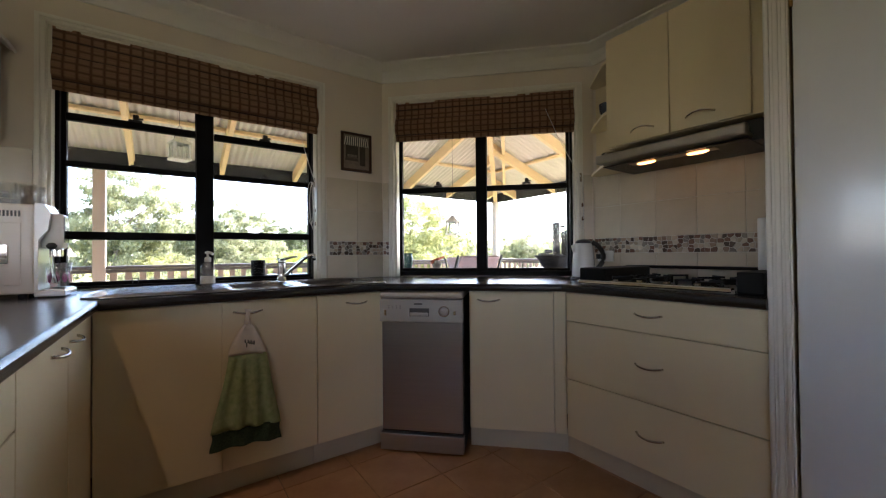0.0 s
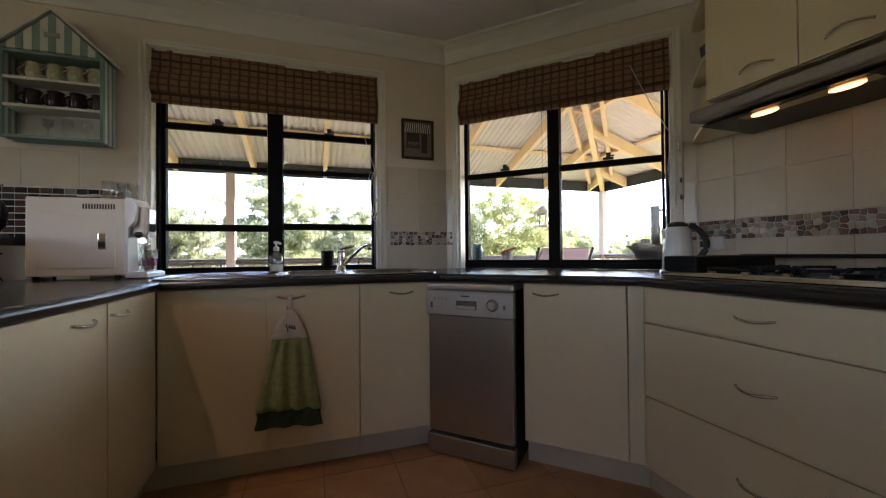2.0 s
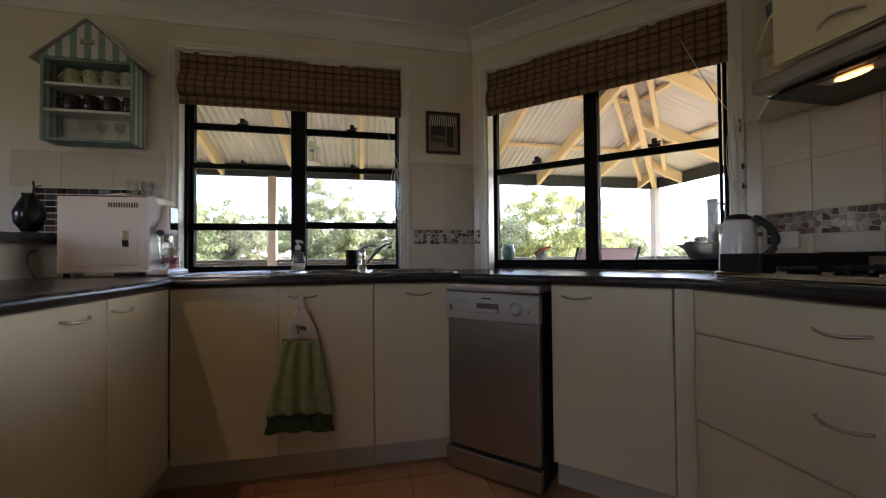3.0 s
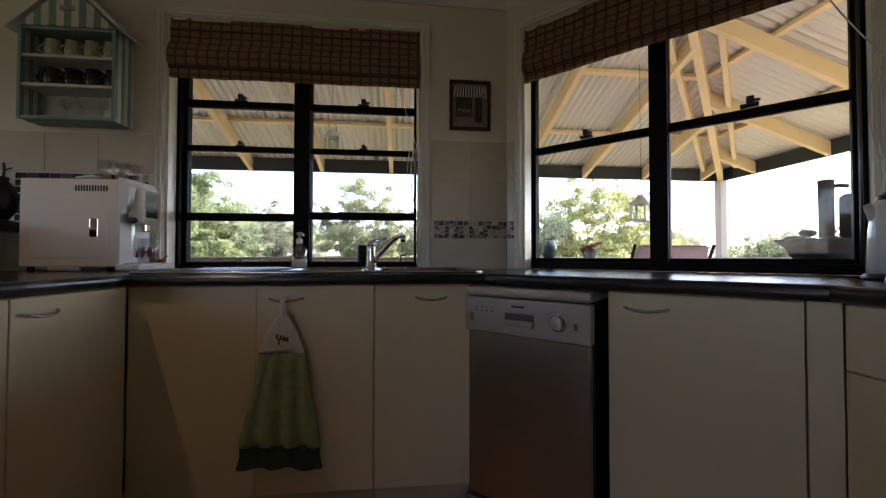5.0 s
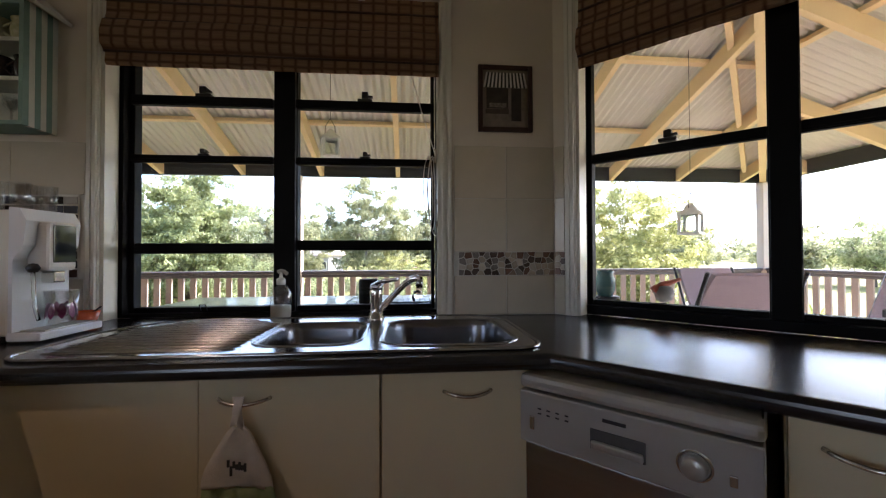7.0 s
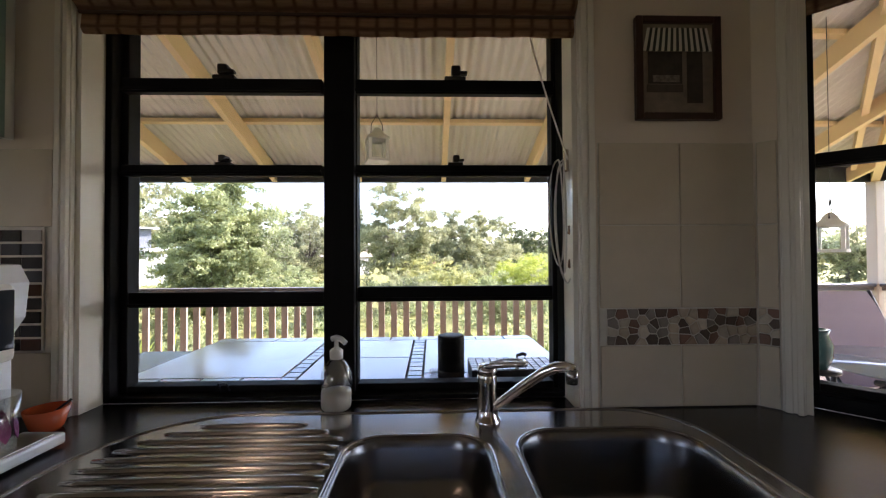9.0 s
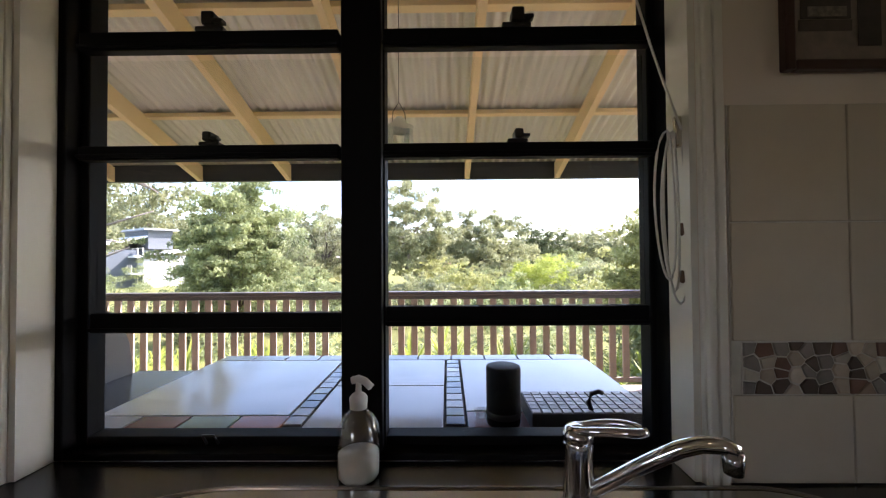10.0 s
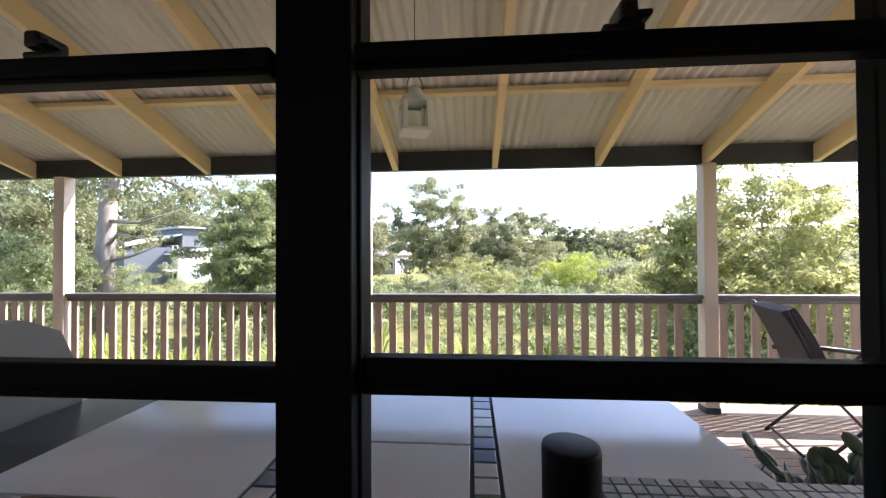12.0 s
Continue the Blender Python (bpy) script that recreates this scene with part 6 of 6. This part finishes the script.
# bright low growth behind the railing
rng = random.Random(6)
cs = []
for k in range(150):
    px = rng.uniform(-300, 1700)
    far = rng.uniform(5.2, 11)
    x, y = seen_at(px, far)
    cs.append((x, y, GZ - 0.1 + land_rise(y) + rng.uniform(0.1, 1.3)))
for k in range(560):
    px, far = rng.uniform(-500, 1900), rng.uniform(10, 40)
    if (640 < px < 770 and far > 22) or (px > 1180 and far > 13):
        continue
    x, y = seen_at(px, far)
    for q in range(2):
        cs.append((x + rng.uniform(-0.5, 0.5), y, GZ - 0.4 + land_rise(y) + rng.uniform(0.2, 0.9 + 0.05 * far)))
for k in range(170):
    x, y = seen_at(rng.uniform(765, 1180), rng.uniform(14, 32))
    cs.append((x, y, GZ - 0.2 + land_rise(y) + rng.uniform(0.1, 1.25)))
for k in range(90):
    cs.append((rng.uniform(3.6, 7.2), rng.uniform(7.6, 9.4), GZ + rng.uniform(0.3, 2.2)))
v, f = leaves(cs, 110, 0.42, 0.12, 78)
tagged(part("low_shrubs", leaf_mesh("low_shrubs", v, f, MIDG), None), "low bright green shrubs beyond the railing", "shrubs", kind="stuff")
bm = bmesh.new()
for k in range(190):
    px = rng.uniform(-300, 1900)
    far = rng.uniform(4.3, 8.0)
    x, y = seen_at(px, far)
    for q in range(22):
        a, l, e = rng.uniform(0, 6.28), rng.uniform(0.7, 1.3), rng.uniform(0.5, 1.35)
        d = Vector((math.cos(a), math.sin(a), 0))
        s = Vector((-d.y, d.x, 0)) * 0.022
        b0 = Vector((x, y, GZ + 0.35 + 0.9 * ((k * 7) % 10) / 10 + rng.uniform(0, 0.15)))
        pts = [b0 + d * l * u * math.cos(e) + Vector((0, 0, l * u * math.sin(e) - 0.35 * l * u * u)) for u in (0, 0.35, 0.7, 1.0)]
        rows = [(bm.verts.new(p - s * w), bm.verts.new(p + s * w)) for p, w in zip(pts, (0.7, 1, 0.8, 0.1))]
        for m_, n_ in zip(rows, rows[1:]):
            bm.faces.new((m_[0], m_[1], n_[1], n_[0]))
tagged(part("strap_plants", bm, LIME), "lime-green strappy plants beyond the railing", "plants", kind="stuff")
x, y = seen_at(1010, 26)
tree(x, y, GZ - 0.4, 2.9, 2.6, 1.3, LIME, DBARK, 90, 90, 160, 0.12, 0.4, 0.06, "bright yellow-green bush on the lawn", low=0.2, name="bush", group="")

for k, (px, far, h_, r_) in enumerate(((660, 17, 1.9, 1.3), (800, 20, 2.3, 1.7), (880, 24, 2.6, 1.9), (960, 19, 2.2, 1.6), (1085, 22, 2.9, 2.0), (1150, 17, 2.7, 1.6), (590, 21, 2.6, 1.9), (530, 26, 3.0, 2.2), (410, 19, 2.2, 1.5), (195, 21, 2.6, 1.2), (120, 17, 2.6, 1.7), (-60, 15, 3.2, 2.0), (1040, 34, 3.6, 2.6), (930, 36, 3.4, 2.6), (810, 33, 3.2, 2.4))):
    x, y = seen_at(px, far)
    tree(x, y, GZ - 0.4, h_, r_, h_ * 0.5, (MIDG, GUM, LIGHTG)[k % 3], DBARK, 120 + k, 48, 130, 0.13, 0.36, 0.05, "leafy garden bush below the deck", low=0.15, name="bush", group="garden bushes")

# potted succulent by the bench
SU = thing("potted_succulent", pose(1.40, 3.42, DZ), "dark green paddle-leaf succulent in a pot", "potted plant")
part("pot", lathe([(0, 0), (0.12, 0), (0.17, 0.50), (0.18, 0.54), (0.16, 0.54), (0.14, 0.48), (0, 0.48)], 24), mat("pot_clay", (0.20, 0.13, 0.10), 0.8), SU)
rng = random.Random(9)
PADD = mat("paddle_leaf", (0.04, 0.065, 0.04), 0.4, var=0.3, scale=12)
for k in range(95):
    a, e, l = rng.uniform(0, 6.28), rng.uniform(0.1, 1.25), rng.uniform(0.14, 0.30)
    d = Vector((math.cos(a) * math.cos(e), math.sin(a) * math.cos(e), math.sin(e)))
    base = Vector((0.05 * math.cos(a), 0.05 * math.sin(a), 0.48))
    tip = base + d * l * 1.1
    bm = tube([base, base.lerp(tip, 0.6), tip], 0.009, 6)
    ob = part("stem", bm, PADD, SU)
    for u in (0.55, 0.8, 1.0):
        bm = lathe([(0, -0.005), (0.02, -0.004), (0.03, 0), (0.02, 0.004), (0, 0.005)], 10)
        part("leaf", bm, PADD, SU, at=Matrix.Translation(base.lerp(tip, u) + d * 0.02) @ d.to_track_quat("X", "Z").to_matrix().to_4x4() @ pose(0, 0, 0, rng.uniform(-60, 60), 0, rng.uniform(-50, 50)) @ Matrix.Diagonal((1.3, 0.9, 1, 1)))


# ---- neighbouring houses ----
def far_house(px, far, w, d, h, base, wall_c, roof_c, turn, label, storeys=2, flat=True, rise=1.2):
    x, y = seen_at(px, far)
    t = thing("neighbour_house", pose(x, y, base + land_rise(y), 0, 0, turn), label, "house", "neighbouring houses")
    part("wall", box(-w / 2, w / 2, -d / 2, d / 2, 0, h), mat("house_wall_%s" % label.split()[0], wall_c, 0.8, var=0.1, scale=1), t)
    bm = bmesh.new()
    if flat:
        prism([(-d / 2 - 0.9, h - 0.2), (d / 2 + 0.6, h + rise - 0.2), (d / 2 + 0.6, h + rise), (-d / 2 - 0.9, h)], -w / 2 - 0.5, w / 2 + 0.5, bm, m=pose(0, 0, 0, 90, 0, 90))
    else:
        prism([(-d / 2 - 0.5, h), (d / 2 + 0.5, h), (0, h + 1.9)], -w / 2 - 0.5, w / 2 + 0.5, bm, m=pose(0, 0, 0, 90, 0, 90))
    part("roof", bm, mat("house_roof_%s" % label.split()[0], roof_c, 0.4, var=0.1, scale=1), t)
    for s in range(storeys):
        for k in range(3):
            wx = -w / 2 + w * (k + 0.5) / 3
            wz = 0.9 + 2.7 * s
            wd = part("window", box(wx - 0.55, wx + 0.55, -d / 2 - 0.06, -d / 2 + 0.02, wz, wz + 1.2), TRIM, t)
            part("pane", box(wx - 0.46, wx + 0.46, -d / 2 - 0.08, -d / 2 - 0.055, wz + 0.08, wz + 1.12), mat("far_pane", (0.03, 0.035, 0.04), 0.1), wd)
    return t


NH = far_house(262, 42, 6.0, 6, 4.1, -2.6, (0.11, 0.125, 0.145), (0.80, 0.81, 0.83), -32, "slate-grey two-storey house with a white skillion roof", rise=2.0)
part("upper_storey", box(-2.9, 3.6, 2.2, 4.6, 4.2, 6.3), mat("house_upper", (0.13, 0.14, 0.15), 0.8), NH)
part("upper_roof", prism([(-3.4, 1.6), (4.2, 1.6), (4.2, 5.2), (-3.4, 5.2)], 6.31, 6.5), mat("house_upper_roof", (0.34, 0.35, 0.36), 0.5), NH)
NW = far_house(345, 44, 4.2, 5, 3.9, -3.1, (0.62, 0.62, 0.60), (0.78, 0.79, 0.80), -32, "white balcony wing of the neighbouring house", rise=0.9)
part("balcony", box(-2.2, 2.2, -3.6, -2.5, 1.9, 2.05), TRIM, NW)
for k in range(9):
    part("balcony_post", box(-2.1 + 0.5 * k, -2.05 + 0.5 * k, -3.58, -3.53, 2.06, 2.95), TRIM, NW)
far_house(862, 74, 6, 6, 1.6, -4.6, (0.55, 0.45, 0.36), (0.40, 0.17, 0.12), 20, "cream house with a red tiled roof", 1, False)
far_house(685, 60, 5, 6, 3.0, -2.9, (0.32, 0.30, 0.28), (0.42, 0.34, 0.30), -10, "grey weatherboard barn with a gable roof", 1, False)
far_house(545, 90, 8, 7, 2.8, -1.8, (0.5, 0.42, 0.36), (0.45, 0.16, 0.10), 5, "brick house with a faded red roof", 1, False)
